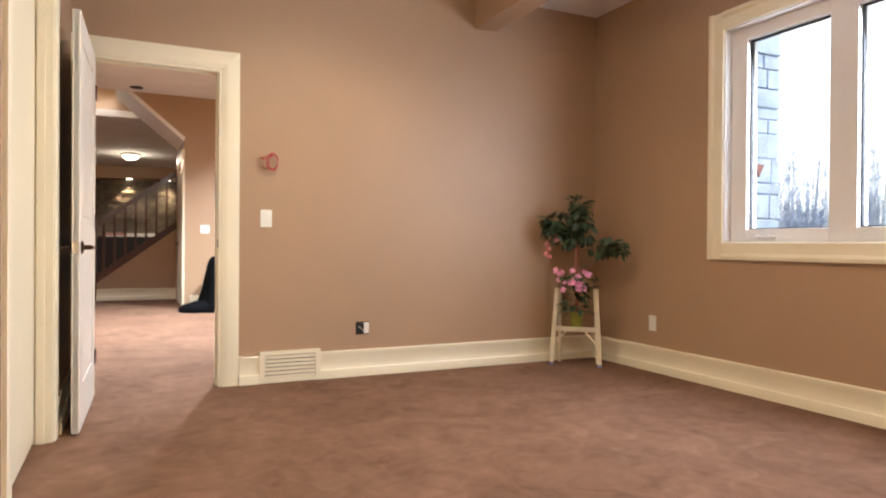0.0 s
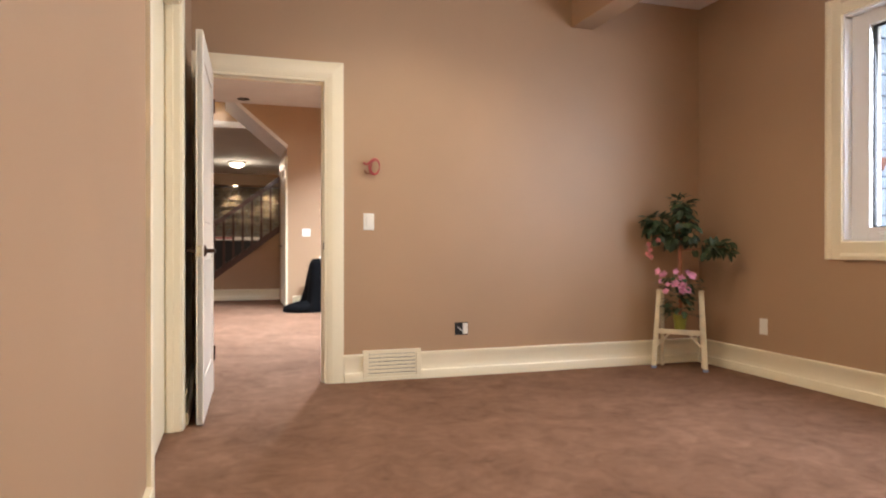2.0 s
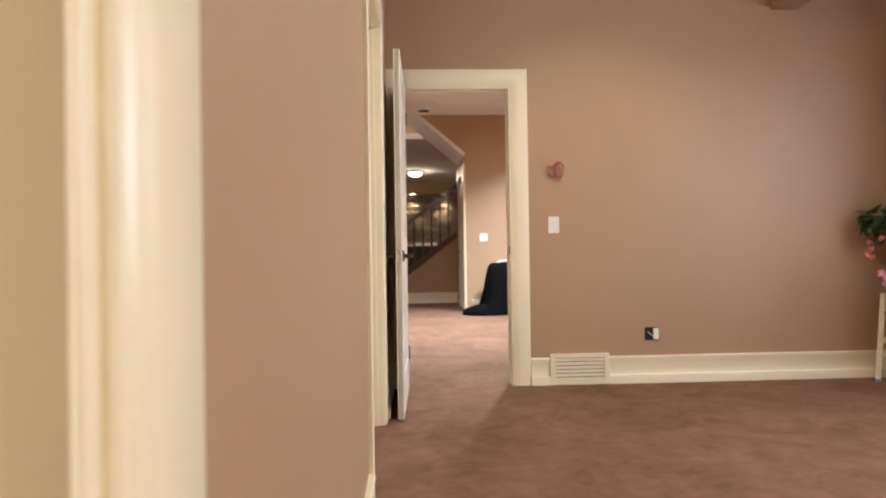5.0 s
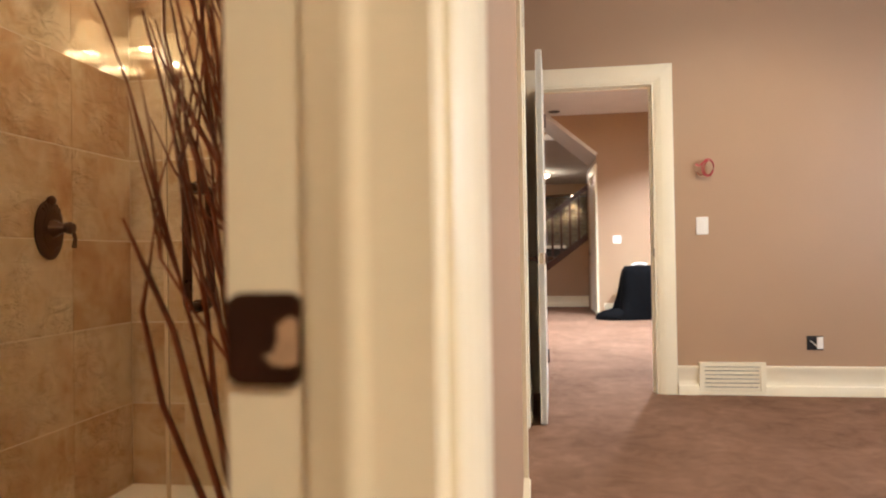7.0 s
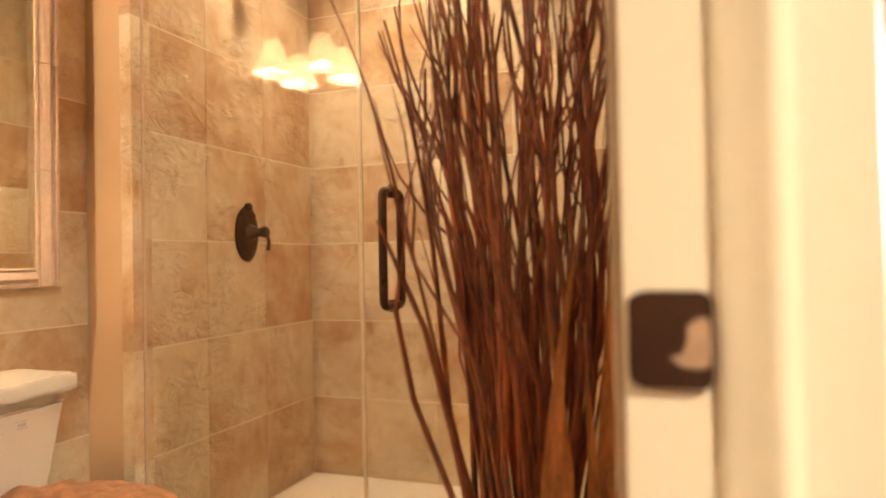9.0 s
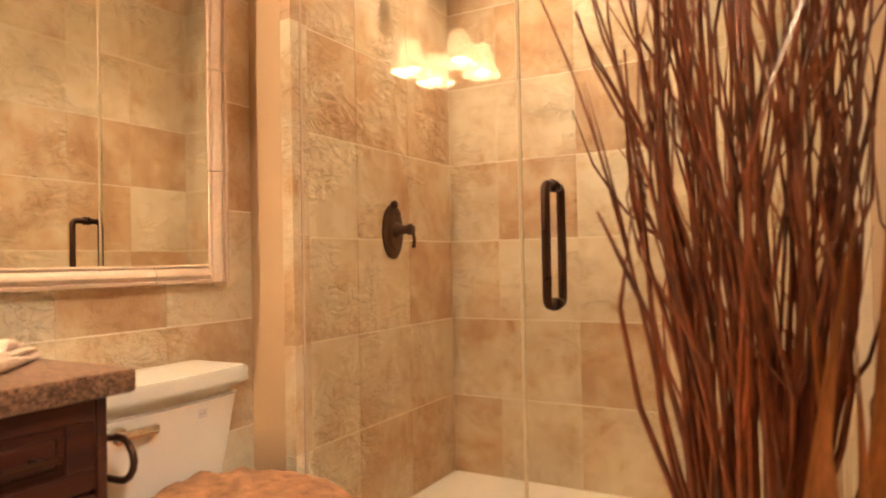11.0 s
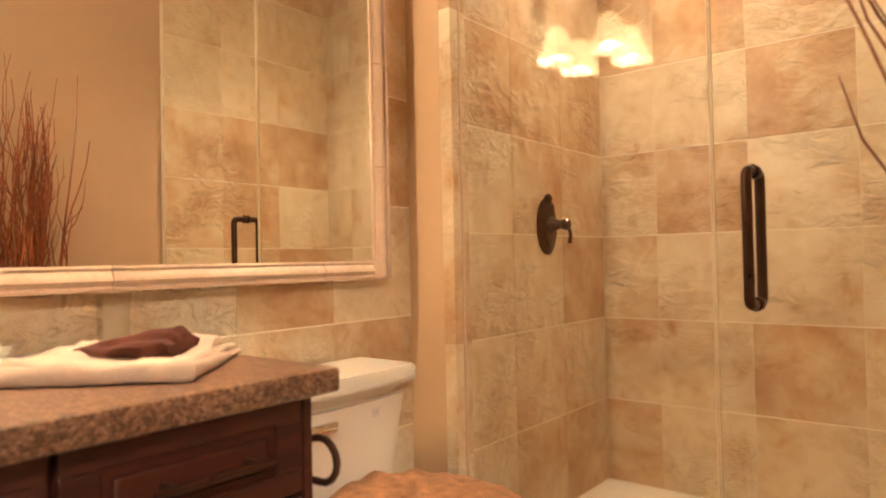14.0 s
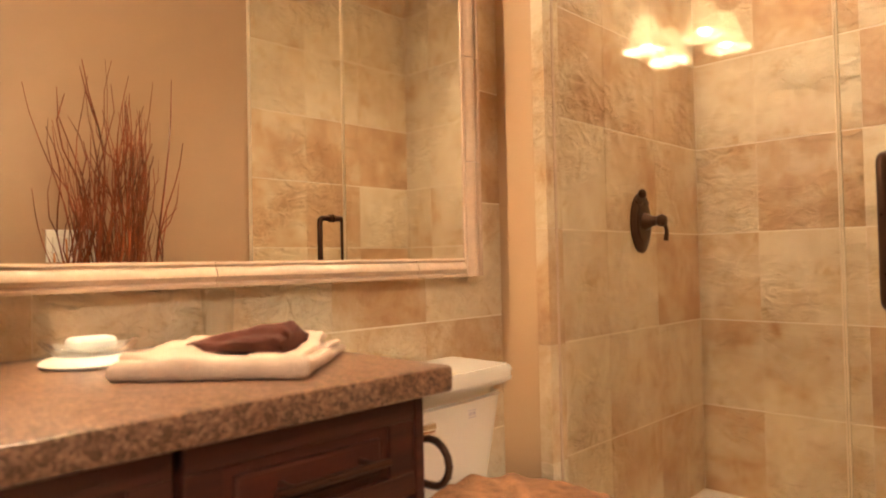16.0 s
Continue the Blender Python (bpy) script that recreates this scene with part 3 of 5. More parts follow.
def door_leaf(width, height, thick):
    """Two-panel leaf along +x: stiles and rails with sunk, raised-field panels on both faces."""
    bm = bmesh.new()
    box(0, width, -thick / 2 + 0.008, thick / 2 - 0.008, 0.012, height, bm=bm)
    st = 0.115
    for z0, z1 in ((0.012, 0.23), (0.90, 1.02), (height - 0.13, height)):
        box(st, width - st, -thick / 2, thick / 2, z0, z1, 0.003, bm=bm)
    for x0, x1 in ((0, st), (width - st, width)):
        box(x0, x1, -thick / 2, thick / 2, 0.012, height, 0.003, bm=bm)
    for z0, z1 in ((0.23, 0.90), (1.02, height - 0.13)):
        box(st + 0.04, width - st - 0.04, -thick / 2 + 0.002, thick / 2 - 0.002, z0 + 0.04, z1 - 0.04, 0.006, bm=bm)
    return bm


part("leaf", moved(door_leaf(length, 2.042, 0.036), DM), M_DOOR, door)


def lever(side):
    """Lever handle on one face of the leaf."""
    bm = lathe([(0.0, 0), (0.031, 0), (0.033, 0.004), (0.026, 0.010), (0.012, 0.014), (0.011, 0.045), (0.0, 0.047)], (0, 0, 0), 24, axis="y")
    if side < 0:
        moved(bm, Matrix.Scale(-1, 4, (0, 1, 0)))
        bmesh.ops.reverse_faces(bm, faces=bm.faces[:])
    y = side * 0.045
    tube([(0.008, y, 0), (-0.02, y, 0.002), (-0.06, y * 1.04, 0.001), (-0.10, y * 1.02, -0.004), (-0.112, y, -0.003)], [0.009, 0.009, 0.008, 0.007, 0.005], 10, bm)
    return moved(bm, DM @ Matrix.Translation((length - 0.06, side * 0.018, 0.905)))


part("lever_handle", lever(1), M_BRONZE, door, "dark bronze lever", 40)
part("lever_handle", lever(-1), M_BRONZE, door, "dark bronze lever", 40)
part("latch_plate", moved(box(length - 0.0005, length + 0.0015, -0.013, 0.013, 0.875, 0.935, 0.0005), DM), M_CHROME, door, "bright latch plate")
for hz in (0.25, 1.05, 1.82):
    part("hinge", moved(tube([(0.0, 0.022, hz - 0.045), (0.0, 0.022, hz + 0.045)], 0.007, 10), DM), M_BRONZE, door, "dark bronze hinge")


def wall_plate(name, centre, across, along, w, h, label, kind_):
    """Cover plate with its rocker or sockets; across points into the room."""
    c, n, u = Vector(centre), Vector(across), Vector(along)
    rot = Matrix((u, Vector((0, 0, 1)), n)).transposed().to_4x4()
    m = Matrix.Translation(c) @ rot
    t = thing(name, centre, label, "light switch" if kind_ != "outlet" else "outlet")
    part("cover_plate", moved(box(-w / 2, w / 2, -h / 2, h / 2, 0, 0.006, 0.002), m), M_WHITE, t)
    if kind_ == "outlet":
        for z in (-0.02, 0.02):
            part("socket", moved(box(-0.016, 0.016, z - 0.014, z + 0.014, 0.006, 0.0085, 0.002), m), M_WHITE, t)
    else:
        k = kind_
        for i in range(k):
            x = (i - (k - 1) / 2) * 0.046
            part("rocker", moved(box(x - 0.0165, x + 0.0165, -0.033, 0.033, 0.006, 0.010, 0.002) if k > 1 else box(-0.0165, 0.0165, -0.033, 0.033, 0.006, 0.010, 0.002), m), M_WHITE, t)
    return t


wall_plate("light_switch", (0.655, FY, 1.098), (0, -1, 0), (1, 0, 0), 0.075, 0.115, "white rocker switch on the tan wall", 1)
wall_plate("wall_outlet", (XR, 3.853, 0.357), (-1, 0, 0), (0, 1, 0), 0.072, 0.114, "white double socket on the tan wall", "outlet")

# unfinished box in the wall, half covered
ob_ = thing("electrical_box", (1.33, FY, 0.337), "open dark electrical box with a loose white device", "electrical box")
part("box_rim", box(1.280, 1.380, FY - 0.003, FY - 0.0005, 0.292, 0.382, 0.001), M_DARK, ob_)
part("loose_device", box(1.338, 1.374, FY - 0.016, FY - 0.003, 0.300, 0.376, 0.002), M_WHITE, ob_, "white switch body")
part("bare_wire", tube([(1.30, FY - 0.003, 0.35), (1.305, FY - 0.018, 0.345), (1.32, FY - 0.02, 0.33), (1.335, FY - 0.012, 0.32)], 0.003, 6), M_WHITE, ob_)

# coil of red cable out of the wall
cab = thing("cable_coil", (0.65, FY, 1.47), "coil of red and grey cable hanging out of the wall", "cable")
bm = bmesh.new()
for k, (rr, cx, cz) in enumerate(((0.042, 0.690, 1.478), (0.036, 0.694, 1.470), (0.044, 0.686, 1.472))):
    tube([(cx + rr * 0.85 * math.cos(a), FY - 0.03 - 0.008 * k - 0.01 * math.sin(a), cz + rr * 1.25 * math.sin(a)) for a in (2 * math.pi * i / 20 for i in range(20))], 0.0032, 6, bm)
part("coil", bm, M_RED, cab, "red cable", 60)
part("tail", tube([(0.622, FY, 1.495), (0.618, FY - 0.03, 1.50), (0.632, FY - 0.035, 1.485), (0.66, FY - 0.03, 1.505), (0.69, FY - 0.03, 1.525)], 0.005, 6), M_RED, cab)
part("tail", tube([(0.63, FY, 1.45), (0.628, FY - 0.02, 1.44), (0.64, FY - 0.03, 1.425), (0.665, FY - 0.03, 1.43)], 0.005, 6), M_TRUNK, cab, "grey-brown cable end")

# air return grille in the skirting
gr = thing("air_grille", (GR0, FY, 0), "cream louvred return-air grille in the baseboard", "vent")
part("frame", box(GR0, GR1, FY - 0.030, FY - 0.001, 0.002, 0.028, 0.002), M_TRIM, gr)
part("frame", box(GR0, GR1, FY - 0.030, FY - 0.001, 0.186, 0.212, 0.002), M_TRIM, gr)
part("frame", box(GR0, GR0 + 0.035, FY - 0.030, FY - 0.001, 0.028, 0.186, 0.002), M_TRIM, gr)
part("frame", box(GR1 - 0.035, GR1, FY - 0.030, FY - 0.001, 0.028, 0.186, 0.002), M_TRIM, gr)
part("backing", box(GR0 + 0.03, GR1 - 0.03, FY - 0.006, FY - 0.002, 0.026, 0.188), M_DARK, gr)
for k in range(6):
    z = 0.030 + k * 0.0262
    part("slat", box(GR0 + 0.035, GR1 - 0.035, FY - 0.026, FY - 0.012, z, z + 0.0205, 0.002), M_TRIM, gr)

# window
win = thing("window_1", (XR, WY0, WZ0), "white three-pane window with a cream casing", "window", kind="structure")
WC = [(0, 0), (0.012, 0), (0.016, 0.004), (0.016, 0.070), (0.022, 0.078), (0.030, 0.088), (0.030, 0.104), (0.026, 0.112), (0, 0.112)]
part("casing", prism(WC, (XR, WY1, WZ0 - 0.112), (XR, WY1, WZ1 + 0.112), (-1, 0, 0), (0, 1, 0)), M_TRIM, win, soft=35)
part("casing", prism(WC, (XR, WY0, WZ0 - 0.112), (XR, WY0, WZ1 + 0.112), (-1, 0, 0), (0, -1, 0)), M_TRIM, win, soft=35)
part("casing", prism([(p + 0.001, q) for p, q in WC], (XR, WY0, WZ1), (XR, WY1, WZ1), (-1, 0, 0), (0, 0, 1)), M_TRIM, win, soft=35)
part("casing", prism([(p + 0.001, q) for p, q in WC], (XR, WY0, WZ0), (XR, WY1, WZ0), (-1, 0, 0), (0, 0, -1)), M_TRIM, win, soft=35)
part("reveal", box(XR - 0.004, XR + 0.19, WY0, WY0 + 0.012, WZ0, WZ1), M_VINYL, win)
part("reveal", box(XR - 0.004, XR + 0.19, WY1 - 0.012, WY1, WZ0, WZ1), M_VINYL, win)
part("reveal", box(XR - 0.004, XR + 0.19, WY0 + 0.012, WY1 - 0.012, WZ1 - 0.012, WZ1), M_VINYL, win)
part("sill", box(XR - 0.004, XR + 0.19, WY0 + 0.012, WY1 - 0.012, WZ0, WZ0 + 0.012), M_VINYL, win)
GX = XR + 0.10
PANES = ((2.524, 3.082), (1.804, 2.362), (1.084, 1.642))
for a0, a1, z0, z1 in ((WY0 + 0.012, 1.084, WZ0 + 0.012, WZ1 - 0.012), (3.082, WY1 - 0.012, WZ0 + 0.012, WZ1 - 0.012), (2.362, 2.524, WZ0 + 0.012, WZ1 - 0.012), (1.642, 1.804, WZ0 + 0.012, WZ1 - 0.012)):
    part("window_frame", box(GX - 0.045, GX + 0.05, a0, a1, z0, z1, 0.003), M_VINYL, win)
for a0, a1 in PANES:
    part("window_frame", box(GX - 0.045, GX + 0.05, a0, a1, WZ0 + 0.012, 1.043, 0.003), M_VINYL, win)
    part("window_frame", box(GX - 0.045, GX + 0.05, a0, a1, 2.262, WZ1 - 0.012, 0.003), M_VINYL, win)
    gk = bmesh.new()
    for b0, b1, c0, c1 in ((a0, a0 + 0.008, 1.043, 2.262), (a1 - 0.008, a1, 1.043, 2.262), (a0 + 0.008, a1 - 0.008, 1.043, 1.051), (a0 + 0.008, a1 - 0.008, 2.254, 2.262)):
        box(GX - 0.012, GX + 0.012, b0, b1, c0, c1, bm=gk)
    part("gasket", gk, M_GASKET, win, "dark glazing gasket")
    p_ = part("pane", box(GX - 0.002, GX + 0.002, a0 + 0.008, a1 - 0.008, 1.051, 2.254), M_WINGLASS, win, "clear glass pane")
    p_.visible_shadow = False
bm = box(GX - 0.075, GX - 0.045, 2.86, 2.99, 0.985, 1.003, 0.006)
tube([(GX - 0.065, 2.90, 1.0), (GX - 0.085, 2.92, 1.012), (GX - 0.085, 2.985, 1.008)], 0.006, 8, bm)
part("crank_handle", bm, M_VINYL, win, "folded white crank")

# ---- outdoors ----
solid("ground", box(3.6, 400, -300, 300, -0.6, -0.5), M_GROUND, "dull winter ground", "ground")
sky_m = glow_material("overcast_sky", (0.93, 0.97, 1.0), 0.75, (0, 0, 0))
solid("backdrop", box(90, 91, -150, 180, -4, 90), sky_m, "plain white overcast sky", "sky")
pier = thing("stone_pier", (4.1, 3.70, -0.5), "grey cut-stone house corner outside the window, coloured with blue daylight", "stone wall", kind="structure")
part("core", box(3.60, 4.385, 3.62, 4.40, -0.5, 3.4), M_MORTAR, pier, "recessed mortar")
rng = random.Random(4)
z = -0.49
while z < 3.3:
    h = rng.choice((0.085, 0.11, 0.15, 0.19))
    x = 3.61
    while x < 4.40:
        w = min(rng.uniform(0.14, 0.34), 4.40 - x)
        if 4.40 - x - w < 0.08:
            w = 4.40 - x
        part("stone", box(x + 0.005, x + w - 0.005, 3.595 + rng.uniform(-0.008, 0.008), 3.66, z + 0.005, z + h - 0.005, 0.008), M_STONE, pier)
        x += w
    z += h
bm = bmesh.new()
tag = [bm.verts.new((4.129 + dx, y_, 1.515 + dz)) for y_ in (3.560, 3.586) for dx, dz in ((-0.055, 0.04), (0.055, 0.04), (0.0, -0.055))]
bm.faces.new(tag[:3])
bm.faces.new(tag[3:][::-1])
for i in range(3):
    bm.faces.new((tag[i], tag[i + 3], tag[(i + 1) % 3 + 3], tag[(i + 1) % 3]))
bmesh.ops.recalc_face_normals(bm, faces=bm.faces[:])
part("wall_tag", bm, plain("rusty_tag", (0.22, 0.10, 0.09), 0.6, 0.2, 20, 90, 0.2), pier, "small rust-brown triangular tag")
bm = bmesh.new()
rng = random.Random(9)
for k in range(640):
    bx_, by_ = rng.uniform(14, 26), rng.uniform(-14, 26)
    hh = rng.uniform(2.2, 3.0) if k % 5 else rng.uniform(3.2, 4.6)
    for j in range(5):
        dx, dy = rng.uniform(-0.5, 0.5), rng.uniform(-0.5, 0.5)
        p0 = (bx_, by_, -0.55)
        p1 = (bx_ + dx * 0.5, by_ + dy * 0.5, -0.5 + hh * 0.45)
        p2 = (bx_ + dx, by_ + dy, -0.5 + hh)
        tube([p0, p1, p2], [0.03, 0.018, 0.007], 3, bm, False)
        for q in range(11):
            f = rng.uniform(0.1, 1.0)
            s = Vector(p1).lerp(Vector(p2), f)
            tube([s, s + Vector((rng.uniform(-0.35, 0.35), rng.uniform(-0.35, 0.35), rng.uniform(-0.1, 0.45)))], [0.011, 0.004], 3, bm, False)
# twig colour carries the blue outdoor haze
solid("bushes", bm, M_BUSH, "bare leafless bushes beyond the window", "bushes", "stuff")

# ---- hall beyond the door ----
HC, W2 = 3.02, 10.15
wall_with_openings("wall_hall_west", "x", -1.9, -1.78, FY + 0.12, 20.4, 0, HC, [], "plain tan hall wall")
wall_with_openings("wall_hall_east", "x", 3.3, 3.4, FY + 0.12, 20.4, 0, HC, [], "plain tan hall wall")
solid("floor_hall", box(-1.9, -0.6, FY + 0.12, 21, -0.1, 0.0), M_CARPET, "brown cut-pile carpet", "carpet")
solid("ceiling_hall", box(-1.9, 3.4, FY + 0.12, W2, HC, HC + 0.1), M_CEIL, "white hall ceiling", "ceiling")
# wall with the sloping edge under the upper stair
SLX0, SLZ0, SLX1, SLZ1 = -0.20, HC, 0.52, 2.41
bm = bmesh.new()
poly = [(0.52, 0.0), (3.3, 0.0), (3.3, HC), (SLX0, HC), (SLX1, SLZ1)]
f0 = [bm.verts.new((x, W2, z)) for x, z in poly]
f1 = [bm.verts.new((x, W2 + 0.10, z)) for x, z in poly]
bm.faces.new(f0)
bm.faces.new(f1[::-1])
for i in range(len(poly)):
    bm.faces.new((f0[i], f1[i], f1[(i + 1) % len(poly)], f0[(i + 1) % len(poly)]))
bmesh.ops.recalc_face_normals(bm, faces=bm.faces[:])
solid("wall_hall_north", bm, M_WALL, "tan hall wall with a sloping edge")
# underside of the upper flight, pale
d = Vector((SLX1 - SLX0, 0, SLZ1 - SLZ0)).normalized()
nrm = Vector((d.z, 0, -d.x))
bm = bmesh.new()
a = Vector((SLX0, 0, SLZ0)) - d * 0.2
b = Vector((SLX1, 0, SLZ1))
q = [a + nrm * 0.02, b + nrm * 0.02, b - nrm * 0.03, a - nrm * 0.03]
f0 = [bm.verts.new((v.x, W2 - 0.004, v.z)) for v in q]
f1 = [bm.verts.new((v.x, W2 + 1.2, v.z)) for v in q]
bm.faces.new(f0)
bm.faces.new(f1[::-1])
for i in range(4):
    bm.faces.new((f0[i], f1[i], f1[(i + 1) % 4], f0[(i + 1) % 4]))
bmesh.ops.recalc_face_normals(bm, faces=bm.faces[:])
solid("stair_soffit", bm, M_CEIL, "pale sloping underside of the stair", "soffit")
wall_plate("hall_switch", (0.80, W2, 1.135), (0, -1, 0), (1, 0, 0), 0.12, 0.115, "white double switch on the hall wall", 2)
skirting("baseboard_hall", (0.60, W2, 0), (3.3, W2, 0), (0, -1, 0))
# side wall with a closed door, seen edge on
wall_with_openings("wall_hall_side", "x", 0.525, 0.62, W2 + 0.1, 11.95, 0, 2.38, [], "tan wall beside the stair")
hd = thing("door_2", (0.52, 10.3, 0), "cream closed panel door with casing in the hall", "door", kind="structure")
part("leaf", box(0.505, 0.5245, 10.42, 11.2, 0.01, 2.03, 0.003), M_DOOR, hd)
part("casing_leg", box(0.495, 0.5245, 10.13, 10.42, 0, 2.14, 0.006), M_TRIM, hd)
part("casing_leg", box(0.500, 0.5245, 11.2, 11.32, 0, 2.14, 0.006), M_TRIM, hd)
part("casing_head", box(0.49, 0.5245, 10.1, 11.34, 2.14, 2.27, 0.012), M_TRIM, hd)
for hz in (0.25, 1.0, 1.8):
    part("hinge", box(0.495, 0.506, 10.425, 10.45, hz - 0.05, hz + 0.05, 0.002), M_BRONZE, hd, "dark hinge")
part("lever_handle", tube([(0.505, 11.1, 0.93), (0.46, 11.1, 0.93), (0.46, 11.0, 0.93)], 0.009, 8), M_BRONZE, hd, "dark lever")

# staircase
SYP = 11.95
stair = thing("staircase", (-0.7, SYP, 0), "dark wood staircase railing above a tan wall", "staircase", kind="structure")
sx0, sz0, sx1, sz1 = -1.15, -0.06, 1.2, 1.70
sl = (sz1 - sz0) / (sx1 - sx0)
bm = bmesh.new()
poly = [(-1.0, 0.0), (1.2, 0.0), (1.2, sz1), (-1.0, sz0 + sl * 0.15)]
f0 = [bm.verts.new((x, SYP, z)) for x, z in poly]
f1 = [bm.verts.new((x, SYP + 0.1, z)) for x, z in poly]
bm.faces.new(f0)
bm.faces.new(f1[::-1])
for i in range(4):
    bm.faces.new((f0[i], f1[i], f1[(i + 1) % 4], f0[(i + 1) % 4]))
bmesh.ops.recalc_face_normals(bm, faces=bm.faces[:])
part("side_wall", bm, M_WALL, stair, "tan painted wall below the stair")


def sloped(x0, x1, z0, y0, y1, h):
    bm = bmesh.new()
    poly = [(x0, z0 + sl * (x0 + 0.63)), (x1, z0 + sl * (x1 + 0.63)), (x1, z0 + h + sl * (x1 + 0.63)), (x0, z0 + h + sl * (x0 + 0.63))]
    f0 = [bm.verts.new((x, y0, z)) for x, z in poly]
    f1 = [bm.verts.new((x, y1, z)) for x, z in poly]
    bm.faces.new(f0)
    bm.faces.new(f1[::-1])
    for i in range(4):
        bm.faces.new((f0[i], f1[i], f1[(i + 1) % 4], f0[(i + 1) % 4]))
    bmesh.ops.recalc_face_normals(bm, faces=bm.faces[:])
    return bm


part("stringer", sloped(-0.75, 1.2, 0.31, SYP - 0.02, SYP + 0.1, 0.13), M_STAIR, stair)
part("handrail", sloped(-0.75, 1.2, 1.20, SYP - 0.01, SYP + 0.06, 0.09), M_STAIR, stair)
for k in range(12):
    x = -0.56 + k * 0.155
    zb = 0.40 + sl * (x + 0.63)
    part("baluster", box(x - 0.019, x + 0.019, SYP + 0.01, SYP + 0.048, zb, zb + 0.83), M_STAIR, stair)
part("newel_post", box(-0.77, -0.66, SYP - 0.03, SYP + 0.08, 0.0, 1.30, 0.006), M_STAIR, stair)
for k in range(9):
    x = -0.5 + k * 0.25
    zt = 0.44 + sl * (x + 0.63)
    part("tread", box(x - 0.14, x + 0.14, SYP + 0.10, SYP + 1.0, zt - 0.19, zt - 0.15, 0.006), M_STAIR, stair)
skirting("baseboard_stair", (-1.0, SYP, 0), (0.52, SYP, 0), (0, -1, 0))

# far room: low ceiling, bulkhead and a ledgestone wall washed by lights
solid("ceiling_far", box(-1.9, 3.4, W2 + 1.2, 18.4, 2.86, 2.96), M_CEIL, "white far ceiling", "ceiling")
solid("ceiling_fascia", box(-1.9, 3.4, W2 + 1.2, W2 + 1.3, 2.96, 3.3), M_WALL, "tan ceiling fascia", "fascia")
solid("ceiling_gap", box(-1.9, 3.4, W2, W2 + 1.2, 3.3, 3.4), M_WALL, "shaded tan ceiling recess", "ceiling")
solid("bulkhead", box(-1.9, 3.4, 18.4, 19.8, 2.56, 3.3), M_WALL, "tan painted bulkhead", "bulkhead")
stone = thing("wall_ledgestone", (0, 19.0, 0), "dark stacked ledgestone wall washed by lights", "stone wall", kind="structure")
part("core", box(-1.9, 3.4, 19.02, 19.2, 0, 2.56), M_MORTAR, stone)
rng = random.Random(7)
z = 0.9
while z < 2.52:
    h = rng.choice((0.06, 0.08, 0.10))
    x = -1.4 + rng.uniform(0, 0.2)
    while x < 1.3:
        w = rng.uniform(0.18, 0.5)
        dep = rng.uniform(0.0, 0.06)
        part("stone", box(x + 0.003, x + w - 0.003, 18.95 - dep, 19.03, z + 0.003, z + h - 0.003, 0.006, seg=1), M_LEDGE, stone)
        x += w
    z += h
flush_light(-0.178, 15.9, 2.86, 8, (1.0, 0.85, 0.66))
for x in (-0.22, 0.68):
    pl = thing("wall_washer", (x, 18.7, 2.56), "small lit recessed light above the stone wall", "ceiling light", "wall wash lights")
    part("lens", lathe([(0.0, -0.006), (0.06, -0.006), (0.07, 0.0), (0.0, 0.0)], (x, 18.7, 2.56), 20), M_BULB, pl)
    lamp("washer_lamp", "SPOT", (x, 18.73, 2.52), 30, (1.0, 0.78, 0.5), 0.03, (x, 18.88, 1.6), 80, 0.6)
tb = thing("pool_table", (-0.2, 15.4, 0), "dark games table with a red and white edge", "table")
part("body", box(-0.9, 0.35, 14.9, 15.9, 0.02, 1.05, 0.01), M_DARK, tb)
part("rail", box(-0.62, 0.28, 14.86, 14.898, 1.06, 1.13, 0.006), M_WHITE, tb, "white edge")
part("rail", box(-0.62, -0.25, 14.85, 14.859, 1.09, 1.12, 0.002), M_RED, tb, "red stripe")
pot_light(-0.103, 9.84, HC, 0, lit=False)
# three added lamps, out of view, standing in for the hall's cool daylight
pot_light(0.9, 6.6, HC, 260, (0.78, 0.87, 1.0))
pot_light(1.7, 8.6, HC, 380, (0.78, 0.87, 1.0))
pot_light(-1.0, 8.0, HC, 200, (0.88, 0.93, 1.0))
# added lamp kept behind the wall, brightens the far room
pot_light(1.6, 13.2, 2.86, 90, (1.0, 0.88, 0.76), cone=165)


